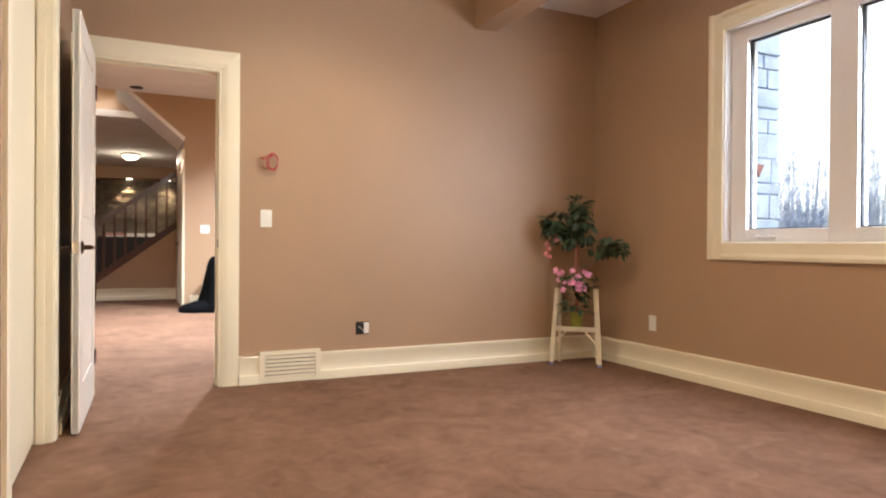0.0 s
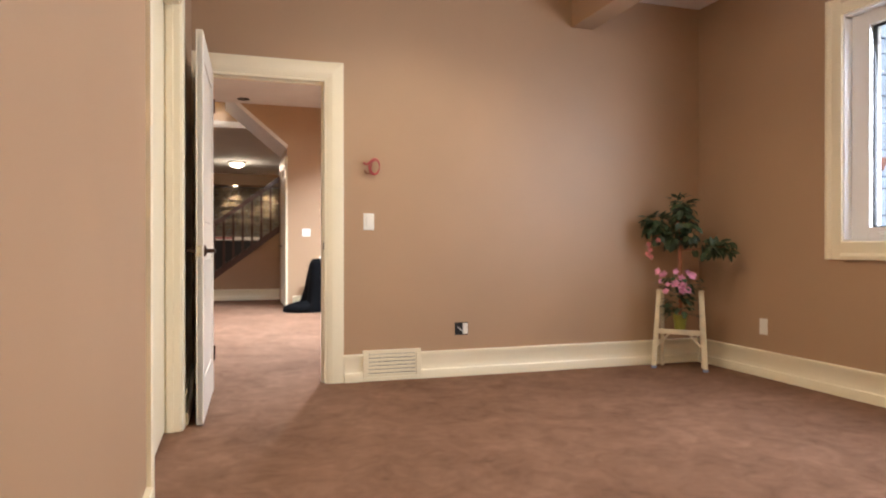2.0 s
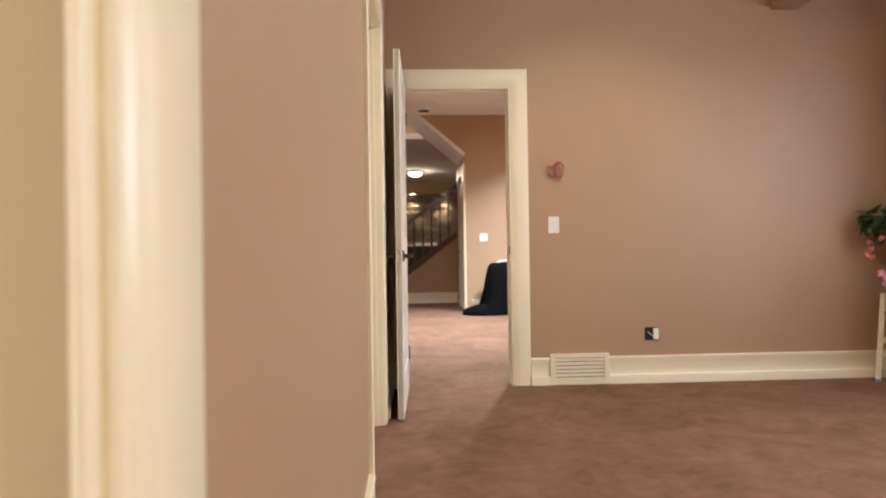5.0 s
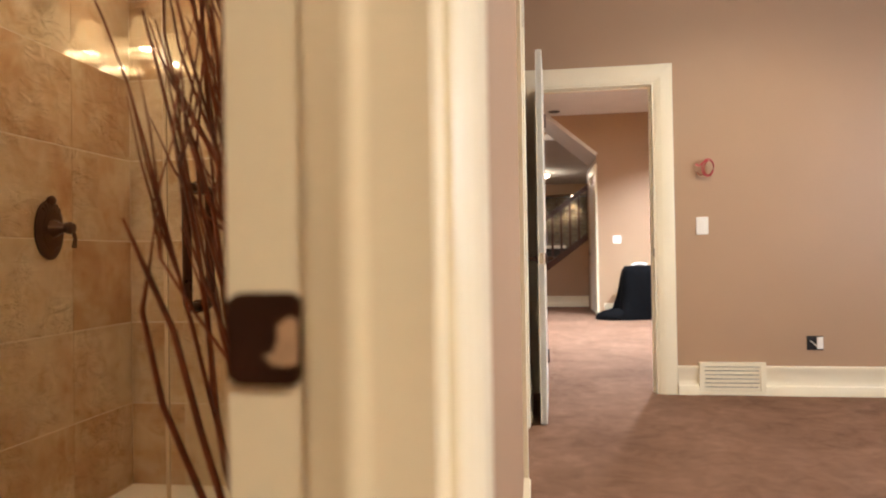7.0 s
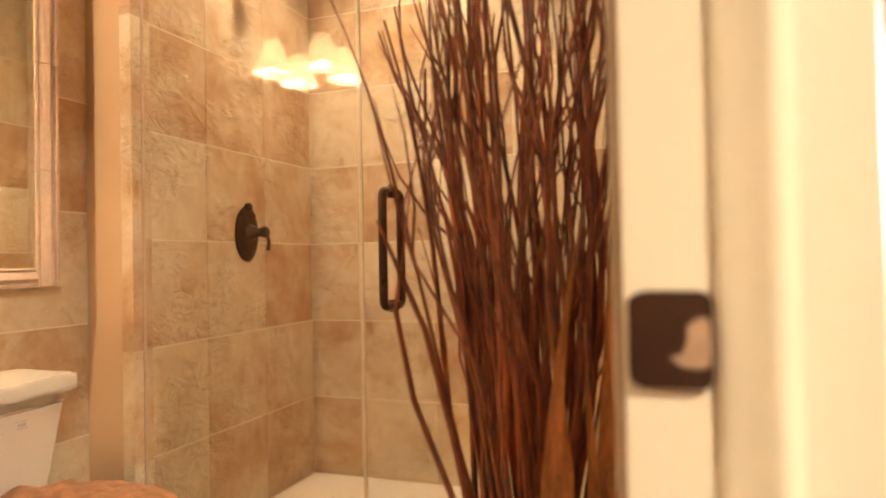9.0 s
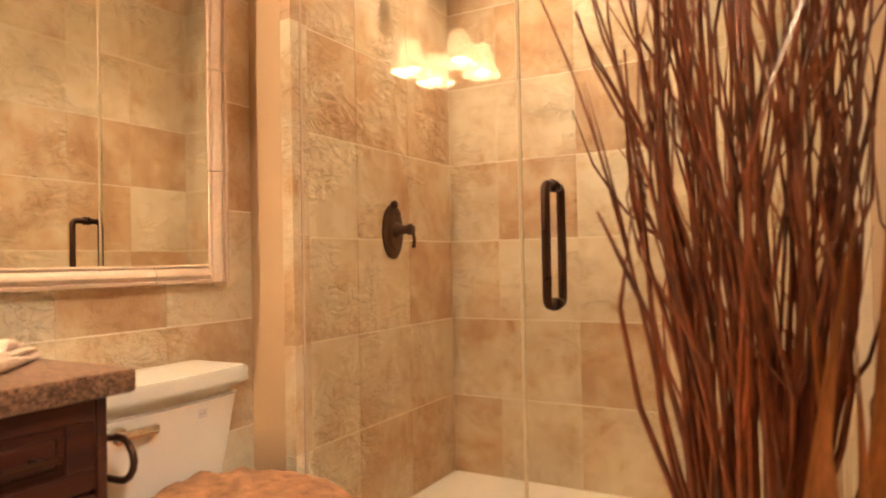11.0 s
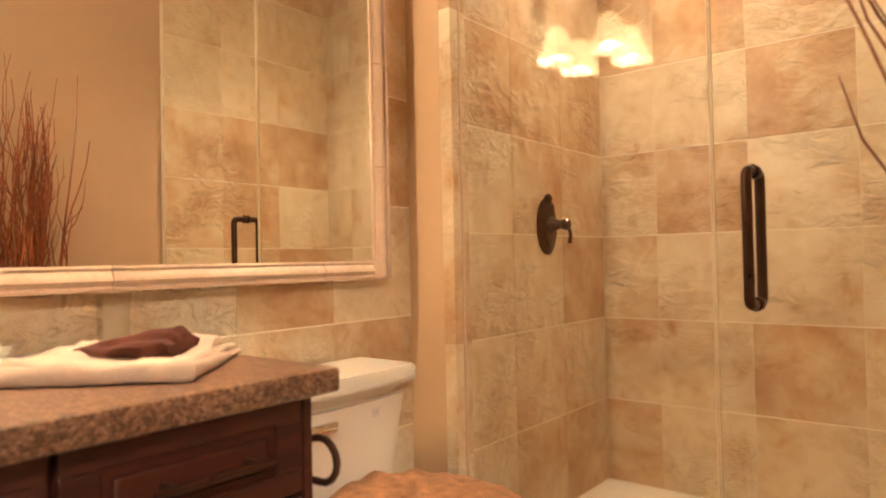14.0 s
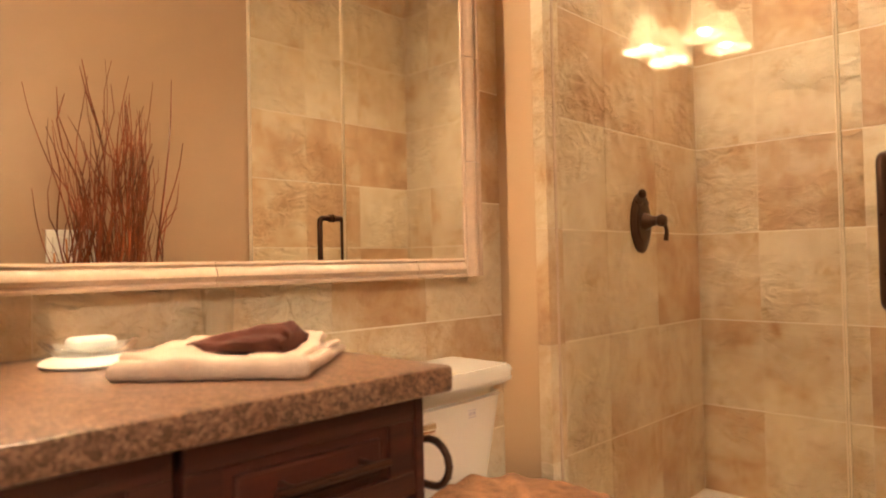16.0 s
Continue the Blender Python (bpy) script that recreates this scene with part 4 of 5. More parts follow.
# black cloth thrown over a box
def drape(cx, cy, w, dpt, h, seed):
    bm = bmesh.new()
    n = 40
    rings = 14
    rnd = random.Random(seed)
    ph = [rnd.uniform(0, 6.28) for _ in range(4)]
    grid = []
    for j in range(rings):
        f = j / (rings - 1)
        row = []
        for i in range(n):
            a = 2 * math.pi * i / n
            c, s = math.cos(a), math.sin(a)
            k = (abs(c) ** 4 + abs(s) ** 4) ** -0.25
            fold = 1 + (0.05 + 0.10 * (1 - f)) * math.sin(5 * a + ph[0]) * (1 - f) + 0.05 * math.sin(11 * a + ph[1]) * (1 - f) + 0.05 * noise.noise(Vector((c * 2, s * 2, f * 4)))
            spread = (1.0 + 0.42 * (1 - f) ** 1.6) * (1 if f < 0.85 else 1 - 0.22 * ((f - 0.85) / 0.15) ** 2)
            zz = h * f
            row.append(bm.verts.new((cx + w / 2 * c * k * fold * spread, cy + dpt / 2 * s * k * fold * spread, zz + 0.004)))
        grid.append(row)
    for r0, r1 in zip(grid, grid[1:]):
        for i in range(n):
            bm.faces.new((r0[i], r0[(i + 1) % n], r1[(i + 1) % n], r1[i]))
    top = bm.verts.new((cx, cy, h + 0.02))
    for i in range(n):
        bm.faces.new((grid[-1][i], grid[-1][(i + 1) % n], top))
    bm.faces.new(grid[0][::-1])
    return bm


bm = drape(1.05, 9.75, 0.50, 0.45, 0.74, 2)
t = bmesh.new()
bmesh.ops.create_uvsphere(t, u_segments=24, v_segments=12, radius=1)
for v in t.verts:
    wob = 1 + 0.12 * noise.noise(v.co * 2.2)
    v.co = Vector((0.72 + v.co.x * 0.30 * wob, 9.62 + v.co.y * 0.22 * wob, max(0.004, 0.02 + v.co.z * 0.13 * wob + max(0, v.co.x) * 0.10)))
join(bm, t)
solid("draped_chair", bm, M_BLACK, "black cloth draped over a low chair on the carpet", "draped chair", "thing", soft=50)
bm = tube([(0.95, 9.72, 0.755), (1.0, 9.70, 0.78), (1.10, 9.70, 0.78), (1.15, 9.72, 0.755)], 0.016, 8)
solid("chair_top_rail", bm, M_WHITE, "white plastic rail resting on the black cloth", "rail", "thing", soft=50)

# ---- plant stand in the bedroom corner ----
PU, PV, PC = Vector((0.70, -0.714, 0)), Vector((0.714, 0.70, 0)), Vector((2.955, 4.245, 0))


def pp(u, v, z):
    return PC + PU * u + PV * v + Vector((0, 0, z))


stand = thing("plant_stand", PC, "cream painted wooden step stand with splayed legs", "plant stand")


def bar(p, q, wu, wv):
    """A rectangular bar from p to q, wu wide across the stand and wv deep."""
    bm = bmesh.new()
    rows = []
    for c in (p, q):
        rows.append([bm.verts.new(c + PU * a * wu / 2 + PV * b_ * wv / 2) for a, b_ in ((-1, -1), (1, -1), (1, 1), (-1, 1))])
    for i in range(4):
        bm.faces.new((rows[0][i], rows[0][(i + 1) % 4], rows[1][(i + 1) % 4], rows[1][i]))
    bm.faces.new(rows[0][::-1])
    bm.faces.new(rows[1])
    bmesh.ops.recalc_face_normals(bm, faces=bm.faces[:])
    bmesh.ops.bevel(bm, geom=bm.edges[:], offset=0.003, segments=2, affect="EDGES")
    return bm


for s in (-1, 1):
    leg = part("leg", bar(pp(s * 0.185, 0, 0.02), pp(s * 0.150, 0.02, 0.60), 0.034, 0.022), M_STAND, stand)
    part("foot", bar(pp(s * 0.186, 0, 0.0), pp(s * 0.185, 0, 0.021), 0.037, 0.026), M_TIP, leg, "blue-grey rubber foot")
    part("back_leg", bar(pp(s * 0.150, 0.16, 0.0), pp(s * 0.135, 0.07, 0.58), 0.026, 0.018), M_STAND, stand)
    part("brace", bar(pp(s * 0.176, 0.005, 0.155), pp(s * 0.062, 0.005, 0.282), 0.020, 0.014), M_STAND, stand)
    part("top_arm", bar(pp(s * 0.150, -0.005, 0.588), pp(s * 0.150, 0.11, 0.588), 0.034, 0.03), M_STAND, stand)
part("shelf", bar(pp(-0.165, 0.045, 0.29), pp(0.165, 0.045, 0.29), 0.02, 0.14), M_STAND, stand)
bm = bar(pp(0, -0.012, 0.268), pp(0, -0.012, 0.305), 0.335, 0.018)
part("front_rail", bm, M_STAND, stand)


def leaf_mesh(bm, at, way, up, size):
    """A folded oval leaf with a pointed tip."""
    w = Vector(way).normalized()
    s = w.cross(Vector(up)).normalized()
    n = s.cross(w)
    ring = []
    for f, wd in ((0.0, 0.02), (0.25, 0.26), (0.55, 0.30), (0.82, 0.16), (1.0, 0.0)):
        c = Vector(at) + w * size * f - n * size * 0.22 * f * f
        ring.append((bm.verts.new(c + s * wd * size + n * wd * size * 0.25), bm.verts.new(c), bm.verts.new(c - s * wd * size + n * wd * size * 0.25)))
    for a_, b_ in zip(ring, ring[1:]):
        bm.faces.new((a_[0], a_[1], b_[1], b_[0]))
        bm.faces.new((a_[1], a_[2], b_[2], b_[1]))


def flower(bm, at, face, size, rnd):
    f = Vector(face).normalized()
    s = f.orthogonal().normalized()
    u = f.cross(s)
    for k in range(5):
        a = 2 * math.pi * k / 5 + rnd.uniform(-0.2, 0.2)
        w = s * math.cos(a) + u * math.sin(a)
        leaf_mesh(bm, Vector(at), w + f * 0.35, f, size * 0.62)
        q = Vector(at) + w * size * 0.3 + f * 0.004
        side = w.cross(f) * size * 0.24
        v = [bm.verts.new(q + x) for x in (-side, w * size * 0.28 - side * 0.7 + f * 0.006, w * size * 0.30 + side * 0.7 + f * 0.006, side)]
        bm.faces.new(v)


rng = random.Random(21)
plant = thing("potted_plant", pp(0, 0.03, 0.305), "artificial flowering topiary in a lime green pot on the stand", "plant")
part("pot", lathe([(0.0, 0.0), (0.040, 0.0), (0.052, 0.105), (0.055, 0.108), (0.055, 0.115), (0.046, 0.115), (0.044, 0.095), (0.0, 0.095)], pp(0, 0.03, 0.301), 24), M_POT, plant, "lime green tapered pot", 40)
trunk_pts = [pp(0, 0.03, 0.39), pp(0.004, 0.03, 0.6), pp(-0.004, 0.035, 0.8), pp(0.0, 0.03, 1.0), pp(-0.02, 0.03, 1.12)]
part("trunk", tube(trunk_pts, [0.015, 0.014, 0.014, 0.013, 0.008], 8), M_TRUNK, plant, soft=50)
lo, hi = bmesh.new(), bmesh.new()
for k in range(150):
    a, rr = rng.uniform(0, 6.28), rng.uniform(0.02, 0.13) ** 0.9
    zz = rng.uniform(0.40, 0.70)
    w = Vector((math.cos(a), math.sin(a), rng.uniform(-0.6, 0.5)))
    rad = rr * (1.15 if zz < 0.52 or zz > 0.6 else 0.7)
    leaf_mesh(lo, pp(0, 0.03, zz) + Vector((math.cos(a), math.sin(a), 0)) * rad * 0.8, w, (0, 0, 1), rng.uniform(0.045, 0.075))
part("lower_leaves", lo, M_LEAF, plant, "dark green lower foliage")
CROWN = ((-0.12, 1.08, 0.09), (0.00, 1.15, 0.095), (0.04, 1.09, 0.10), (-0.20, 1.10, 0.08), (0.02, 1.225, 0.07), (-0.04, 1.00, 0.07), (0.06, 1.02, 0.065), (-0.16, 1.03, 0.05))
for k in range(420):
    cu, cz, cr = rng.choice(CROWN)
    dv = Vector((rng.gauss(0, 1), rng.gauss(0, 1), rng.gauss(0, 1))).normalized()
    at = pp(cu, 0.03, cz) + dv * cr * rng.uniform(0.45, 1.0)
    leaf_mesh(hi, at, dv + Vector((0, 0, -0.5)) + Vector((rng.uniform(-.5, .5), rng.uniform(-.5, .5), 0)), dv + Vector((0, 0, 0.4)), rng.uniform(0.045, 0.08))
for k in range(4):
    leaf_mesh(hi, pp(-0.06 + 0.03 * k, 0.0, 1.285 + 0.008 * (k % 2)), (-1 + 0.6 * k, -0.2, 0.3), (0, 0, 1), 0.07)
part("crown", hi, M_LEAF, plant, "dense dark green crown")
br = tube([pp(0, 0.03, 0.90), pp(0.10, 0.0, 0.905), pp(0.20, -0.02, 0.92), pp(0.33, -0.03, 0.925)], [0.006, 0.005, 0.004, 0.002], 6)
branch = part("side_branch", br, M_TRUNK, plant, soft=50)
sb = bmesh.new()
for k in range(70):
    f = rng.uniform(0.0, 1.0)
    at = pp(0.17 + 0.17 * f, -0.02, 0.925) + Vector((rng.uniform(-.03, .03), rng.uniform(-.03, .03), rng.uniform(-.045, .035)))
    leaf_mesh(sb, at, PU * rng.uniform(-0.3, 1) + Vector((0, 0, rng.uniform(-0.9, 0.4))), (0, -0.6, 1), rng.uniform(0.05, 0.085))
for k in range(3):
    leaf_mesh(sb, pp(0.09 + 0.012 * k, -0.02, 0.90), PU * 0.4 + Vector((0, 0, -0.8)), (0, -1, 0.2), 0.06)
part("branch_leaves", sb, M_LEAF, branch, "dark green leaves")
fl = bmesh.new()
for k in range(17):
    a = rng.uniform(-1, 1)
    flower(fl, pp(-0.02 + a * 0.135, -0.10 + abs(a) * 0.07 + rng.uniform(-.02, .02), rng.uniform(0.585, 0.745)), -PV + PU * a * 0.6 + Vector((0, 0, 0.4)), rng.uniform(0.030, 0.050), rng)
part("pink_blossoms", fl, M_PINK, plant, "bright pink blossoms")
fl = bmesh.new()
for k, (u, z_) in enumerate(((-0.215, 0.945), (-0.205, 0.905), (-0.225, 0.87), (-0.20, 0.85), (-0.145, 0.975))):
    flower(fl, pp(u, -0.04, z_), -PV + Vector((0, 0, -0.1)), 0.034, rng)
part("pale_blossoms", fl, M_PALE, plant, "pale pink hanging blossoms")
part("hanging_stem", tube([pp(-0.13, -0.01, 1.02), pp(-0.19, -0.03, 1.0), pp(-0.21, -0.03, 0.93), pp(-0.19, -0.035, 0.80)], 0.003, 5), M_TRUNK, plant)

# ---- bathroom shell ----
solid("floor_bath", box(-2.3, BX, -1.6, 2.6, -0.1, 0.004), M_FLOORTILE, "tan tiled bathroom floor", "floor")
solid("ceiling_bath", box(-2.3, BX, -1.6, 2.6, BCEIL, BCEIL + 0.1), M_CEIL, "white bathroom ceiling", "ceiling")
wall_with_openings("wall_bath_south", "y", -1.6, -1.5, -2.3, BX, 0, BCEIL, [], "plain tan bathroom wall")
wall_vanity = wall_with_openings("wall_vanity", "x", -2.30, MX - 0.0010, -1.5, 1.45, 0, BCEIL, [], "beige stone-tiled wall behind the vanity", M_GROUT)
wall_shower_side = solid("wall_shower_side", box(-2.30, SX - 0.0010, 1.452, SY + 0.1, 0, BCEIL), M_GROUT, "beige stone-tiled shower wall with the valve")
wall_shower_back = solid("wall_shower_back", box(SX - 0.0010, BX, SY + 0.0010, SY + 0.1, 0, BCEIL), M_GROUT, "beige stone-tiled shower back wall")
wall_shower_end = solid("wall_shower_end", box(BX - 0.0290, BX - 0.0, GY + 0.0, SY + 0.0010, 0, BCEIL), M_GROUT, "beige stone-tiled shower end wall")
CY = 1.430
solid("wall_pier", box(MX - 0.2, -1.9775, CY, 1.4515, 0, BCEIL, 0.004), M_PIERLIT, "tan painted pier beside the shower")
# unseen closet behind the wall
solid("wall_closet", box(-1.4, BX, SY + 0.11, SY + 0.2, 0, CEIL), M_WALL, "plain closet wall")
solid("wall_closet_back", box(-1.5, -1.4, SY + 0.11, FY + 0.1, 0, CEIL), M_WALL, "plain closet wall")
solid("wall_closet_end", box(-1.4, BX, FY, FY + 0.1, 0, CEIL), M_WALL, "plain closet wall")
solid("floor_closet", box(-1.4, -0.6, SY + 0.2, FY, -0.1, 0.0), M_CARPET, "brown carpet", "carpet")
solid("ceiling_closet", box(-1.5, BX, SY + 0.11, FY + 0.1, CEIL, CEIL + 0.1), M_CEIL, "white closet ceiling", "ceiling")

# shower pan
pan = thing("shower_pan", (-1.3, 1.9, 0.0), "cream acrylic shower base", "shower base")
part("tray", box(SX, BX - 0.022, GY + 0.03, SY, 0.01, 0.085, 0.004), M_PAN, pan)
part("kerb", box(SX, BX - 0.022, GY - 0.05, GY + 0.03, 0.004, 0.13, 0.01), M_PAN, pan)

# glass front
GT = 2.15
fix = thing("shower_screen", (-1.6, GY, 0.13), "clear frameless fixed glass shower panel", "shower screen")
g = part("pane", box(SX + 0.016, -1.279, GY - 0.004, GY + 0.004, 0.132, GT), M_GLASS, fix, "clear glass")
g.visible_shadow = False
part("edge", box(-1.279, -1.2768, GY - 0.004, GY + 0.004, 0.132, GT), M_EDGE, fix, "polished glass edge")
part("wall_channel", box(SX + 0.0145, SX + 0.0165, GY - 0.005, GY + 0.005, 0.132, GT, 0.0005), M_PENCIL, fix, "slim wall channel")
sdoor = thing("shower_door", (-1.0, GY, 0.14), "clear frameless glass shower door with a bronze pull", "shower door")
g = part("pane", box(-1.272, BX - 0.03, GY - 0.004, GY + 0.004, 0.14, GT), M_GLASS, sdoor, "clear glass")
g.visible_shadow = False
part("edge", box(-1.2745, -1.272, GY - 0.004, GY + 0.004, 0.14, GT), M_EDGE, sdoor, "polished glass edge")
hx, hz0, hz1 = -1.196, 0.803, 1.108
for s in (-1, 1):
    y0, y1 = GY + s * 0.004, GY + s * 0.052
    pts_ = [(hx, y0, hz1 - 0.018), (hx, y0 + s * 0.03, hz1 - 0.018)]
    for k in range(5):
        a = math.pi / 2 * k / 4
        pts_.append((hx, y1 - s * 0.016 + s * 0.016 * math.sin(a), hz1 - 0.034 + 0.016 * math.cos(a)))
    for k in range(5):
        a = math.pi / 2 * k / 4
        pts_.append((hx, y1 - s * 0.016 + s * 0.016 * math.cos(a), hz0 + 0.034 - 0.016 * math.sin(a)))
    pts_ += [(hx, y0 + s * 0.03, hz0 + 0.018), (hx, y0, hz0 + 0.018)]
    hnd = part("pull_handle", tube(pts_, 0.0105, 12), M_BRONZE, sdoor, "dark bronze D-shaped pull", 50)
    for zz in (hz0 + 0.018, hz1 - 0.018):
        part("washer", lathe([(0, 0), (0.015, 0), (0.015, 0.006), (0, 0.006)], (hx, GY + (0.0045 if s > 0 else -0.0105), zz), 18, axis="y"), M_BRONZE, hnd)

# shower valve
VY, VZ = 1.945, 1.033
valve = thing("shower_valve", (SX, VY, VZ), "oil-rubbed bronze shower valve with a lever on an oval plate", "shower valve")
bm = lathe([(0.0, 0.0), (0.062, 0.0), (0.063, 0.005), (0.052, 0.012), (0.044, 0.013), (0.040, 0.018), (0.0, 0.020)], (0, 0, 0), 32, axis="x", squash=1.0)
for v in bm.verts:
    v.co.z *= 1.52
moved(bm, Matrix.Translation((SX, VY, VZ - 0.004)))
part("escutcheon", bm, M_BRONZE, valve, "oval stepped plate", 35)
part("crest", lathe([(0.0, 0), (0.014, 0), (0.016, 0.010), (0.009, 0.018), (0.0, 0.020)], (SX + 0.004, VY, VZ + 0.088), 16, axis="x"), M_BRONZE, valve, soft=40)
for k in range(-3, 4):
    a = radians(90 + 13 * k)
    part("rib", tube([(SX + 0.012, VY + 0.036 * math.cos(a), VZ - 0.004 + 0.056 * math.sin(a)), (SX + 0.010, VY + 0.058 * math.cos(a), VZ - 0.004 + 0.088 * math.sin(a))], 0.004, 6), M_BRONZE, valve)
part("stem", lathe([(0.030, 0.0), (0.026, 0.014), (0.017, 0.030), (0.013, 0.048), (0.018, 0.052), (0.020, 0.064), (0.014, 0.074), (0.0, 0.078)], (SX + 0.012, VY, VZ), 24, axis="x"), M_BRONZE, valve, soft=40)
part("lever", tube([(SX + 0.075, VY, VZ), (SX + 0.080, VY + 0.008, VZ - 0.012), (SX + 0.084, VY + 0.010, VZ - 0.035), (SX + 0.080, VY + 0.010, VZ - 0.062)], [0.008, 0.006, 0.006, 0.008], 10), M_BRONZE, valve, soft=50)

# shower arm and head, high on the wall
sh = thing("shower_spray", (SX, VY - 0.02, 1.98), "oil-rubbed bronze shower spray on a bent wall arm", "shower spray")
part("arm", tube([(SX, VY - 0.02, 1.99), (SX + 0.04, VY - 0.02, 2.0), (SX + 0.08, VY - 0.02, 1.99), (SX + 0.10, VY - 0.02, 1.965)], 0.007, 10), M_BRONZE, sh, soft=50)
part("flange", lathe([(0, 0), (0.03, 0), (0.026, 0.010), (0.012, 0.016), (0, 0.016)], (SX, VY - 0.02, 1.99), 20, axis="x"), M_BRONZE, sh, soft=40)
part("rose", lathe([(0.0, 0.0), (0.030, 0.0), (0.032, 0.010), (0.018, 0.03), (0.010, 0.05), (0.0, 0.055)], (SX + 0.105, VY - 0.02, 1.915), 24), M_BRONZE, sh, soft=40)

# ---- vanity wall: mirror, light, vanity, toilet ----
MZ0, MZ1, MY0, MY1 = 0.926, 1.95, -0.78, 1.246
MF = MX + 0.020          # back of the mouldings
mir = thing("wall_mirror", (MX, 0.2, MZ0), "large wall mirror framed by beige stone moulding", "mirror")
part("glass", box(MX - 0.006, MX + 0.033, MY0, MY1, MZ0, MZ1), M_MIRROR, mir, "silvered mirror glass")
FRV = [(-0.024, 0), (0.014, 0), (0.016, 0.006), (0.013, 0.012), (0.017, 0.018), (0.022, 0.028), (0.023, 0.036), (0.017, 0.043), (0.016, 0.048), (0.022, 0.052), (0.022, 0.060), (-0.024, 0.060)]
FR = [(p, q * 0.77) for p, q in FRV]
cuts = [MY0 - 0.06, -0.42, 0.08, 0.58, 1.08, MY1]
for a0, a1 in zip(cuts, cuts[1:]):
    part("moulding", prism(FR, (MF, a0 + 0.0008, MZ0), (MF, a1 - 0.0008, MZ0), (1, 0, 0), (0, 0, -1)), M_PENCIL, mir, soft=35)
    part("moulding", prism(FR, (MF, a0 + 0.0008, MZ1), (MF, a1 - 0.0008, MZ1), (1, 0, 0), (0, 0, 1)), M_PENCIL, mir, soft=35)
cuts = [MZ0 - 0.046, 1.173, 1.444, 1.72, MZ1 + 0.046]
for a0, a1 in zip(cuts, cuts[1:]):
    part("moulding", prism([(p + 0.0015, q) for p, q in FRV], (MF, MY1, a0 + 0.0008), (MF, MY1, a1 - 0.0008), (1, 0, 0), (0, 1, 0)), M_PENCIL, mir, soft=35)
    part("moulding", prism([(p + 0.0015, q) for p, q in FRV], (MF, MY0, a0 + 0.0008), (MF, MY0, a1 - 0.0008), (1, 0, 0), (0, -1, 0)), M_PENCIL, mir, soft=35)

LX, LZ = -1.949, 1.795
vl = thing("vanity_light", (MX, 0.358, 2.0), "two-light bronze vanity fixture with lit bell glass shades", "wall light")
part("back_plate", box(MX, MX + 0.02, 0.21, 0.51, 2.02, 2.11, 0.006), M_BRONZE, vl)
for ly in (0.254, 0.462):
    part("arm", tube([(MX + 0.02, ly, 2.065), (MX + 0.07, ly, 2.085), (LX - 0.02, ly, 2.06), (LX, ly, 2.0), (LX, ly, LZ + 0.11)], 0.009, 10), M_BRONZE, vl, soft=50)
    sh_ = part("shade", lathe([(0.028, 0.09), (0.036, 0.075), (0.045, 0.04), (0.056, 0.0), (0.074, -0.035), (0.083, -0.05), (0.079, -0.05), (0.052, 0.0), (0.041, 0.04), (0.030, 0.075), (0.022, 0.09)], (LX, ly, LZ), 32, power=3.2), M_GLOW, vl, "glowing amber-white bell glass", 40)
    sh_.visible_shadow = False
    part("holder", lathe([(0.0, 0.0), (0.03, 0.0), (0.032, 0.02), (0.014, 0.035), (0, 0.035)], (LX, ly, LZ + 0.088), 20), M_BRONZE, vl, soft=40)
    lamp("vanity_lamp", "POINT", (LX, ly, LZ - 0.02), 3.2, BATH, 0.02)

VF = -1.565
CT0, CT1 = 0.745, 0.780
counter = solid("vanity_counter", box(MX + 0.0005, -1.532, -0.95, 0.645, CT0, CT1, 0.006), M_GRANITE, "speckled brown granite countertop", "countertop", "thing", soft=30)
van = thing("vanity_cabinet", (-1.85, -0.15, 0.0), "dark cherry wood bathroom vanity with drawers", "vanity")
part("body", box(MX + 0.002, VF - 0.02, -0.92, 0.620, 0.10, CT0 - 0.0005, 0.002), M_CHERRY, van)
part("toe_kick", box(MX + 0.01, VF - 0.09, -0.90, 0.60, 0.004, 0.10), M_DARK, van)


def drawer_front(y0, y1, z0, z1, pull=True):
    dr = part("drawer_front", box(VF - 0.020, VF - 0.0055, y0, y1, z0, z1, 0.002), M_CHERRY, van)
    s = 0.042
    e = s * 0.7
    for nm, b0, b1, c0, c1 in (("rail", y0, y1, z1 - e, z1), ("rail", y0, y1, z0, z0 + e), ("stile", y0, y0 + s, z0 + e, z1 - e), ("stile", y1 - s, y1, z0 + e, z1 - e)):
        part(nm, box(VF - 0.006, VF, b0, b1, c0, c1, 0.002), M_CHERRY, dr)
    part("raised_panel", box(VF - 0.006, VF - 0.001, y0 + s + 0.012, y1 - s - 0.012, z0 + e + 0.012, z1 - e - 0.012, 0.005), M_CHERRY, dr)
    if pull:
        c = (y0 + y1) / 2 + 0.01
        zc = (z0 + z1) / 2 - 0.001
        hb = tube([(VF + 0.026, c - 0.078, zc), (VF + 0.026, c + 0.078, zc)], 0.0046, 12)
        for q in (-0.055, 0.055):
            tube([(VF - 0.002, c + q, zc), (VF + 0.026, c + q, zc)], 0.0045, 8, hb)
        part("bar_pull", hb, M_BRONZE, dr, "dark bronze bar pull", 50)


for y0, y1 in ((0.297, 0.603), (-0.02, 0.287), (-0.34, -0.03), (-0.66, -0.35)):
    drawer_front(y0, y1, 0.615, 0.740)
    drawer_front(y0, y1, 0.36, 0.607)
    drawer_front(y0, y1, 0.12, 0.352)
part("end_stile", box(VF - 0.02, VF - 0.001, 0.606, 0.621, 0.10, CT0 - 0.001, 0.002), M_CHERRY, van)

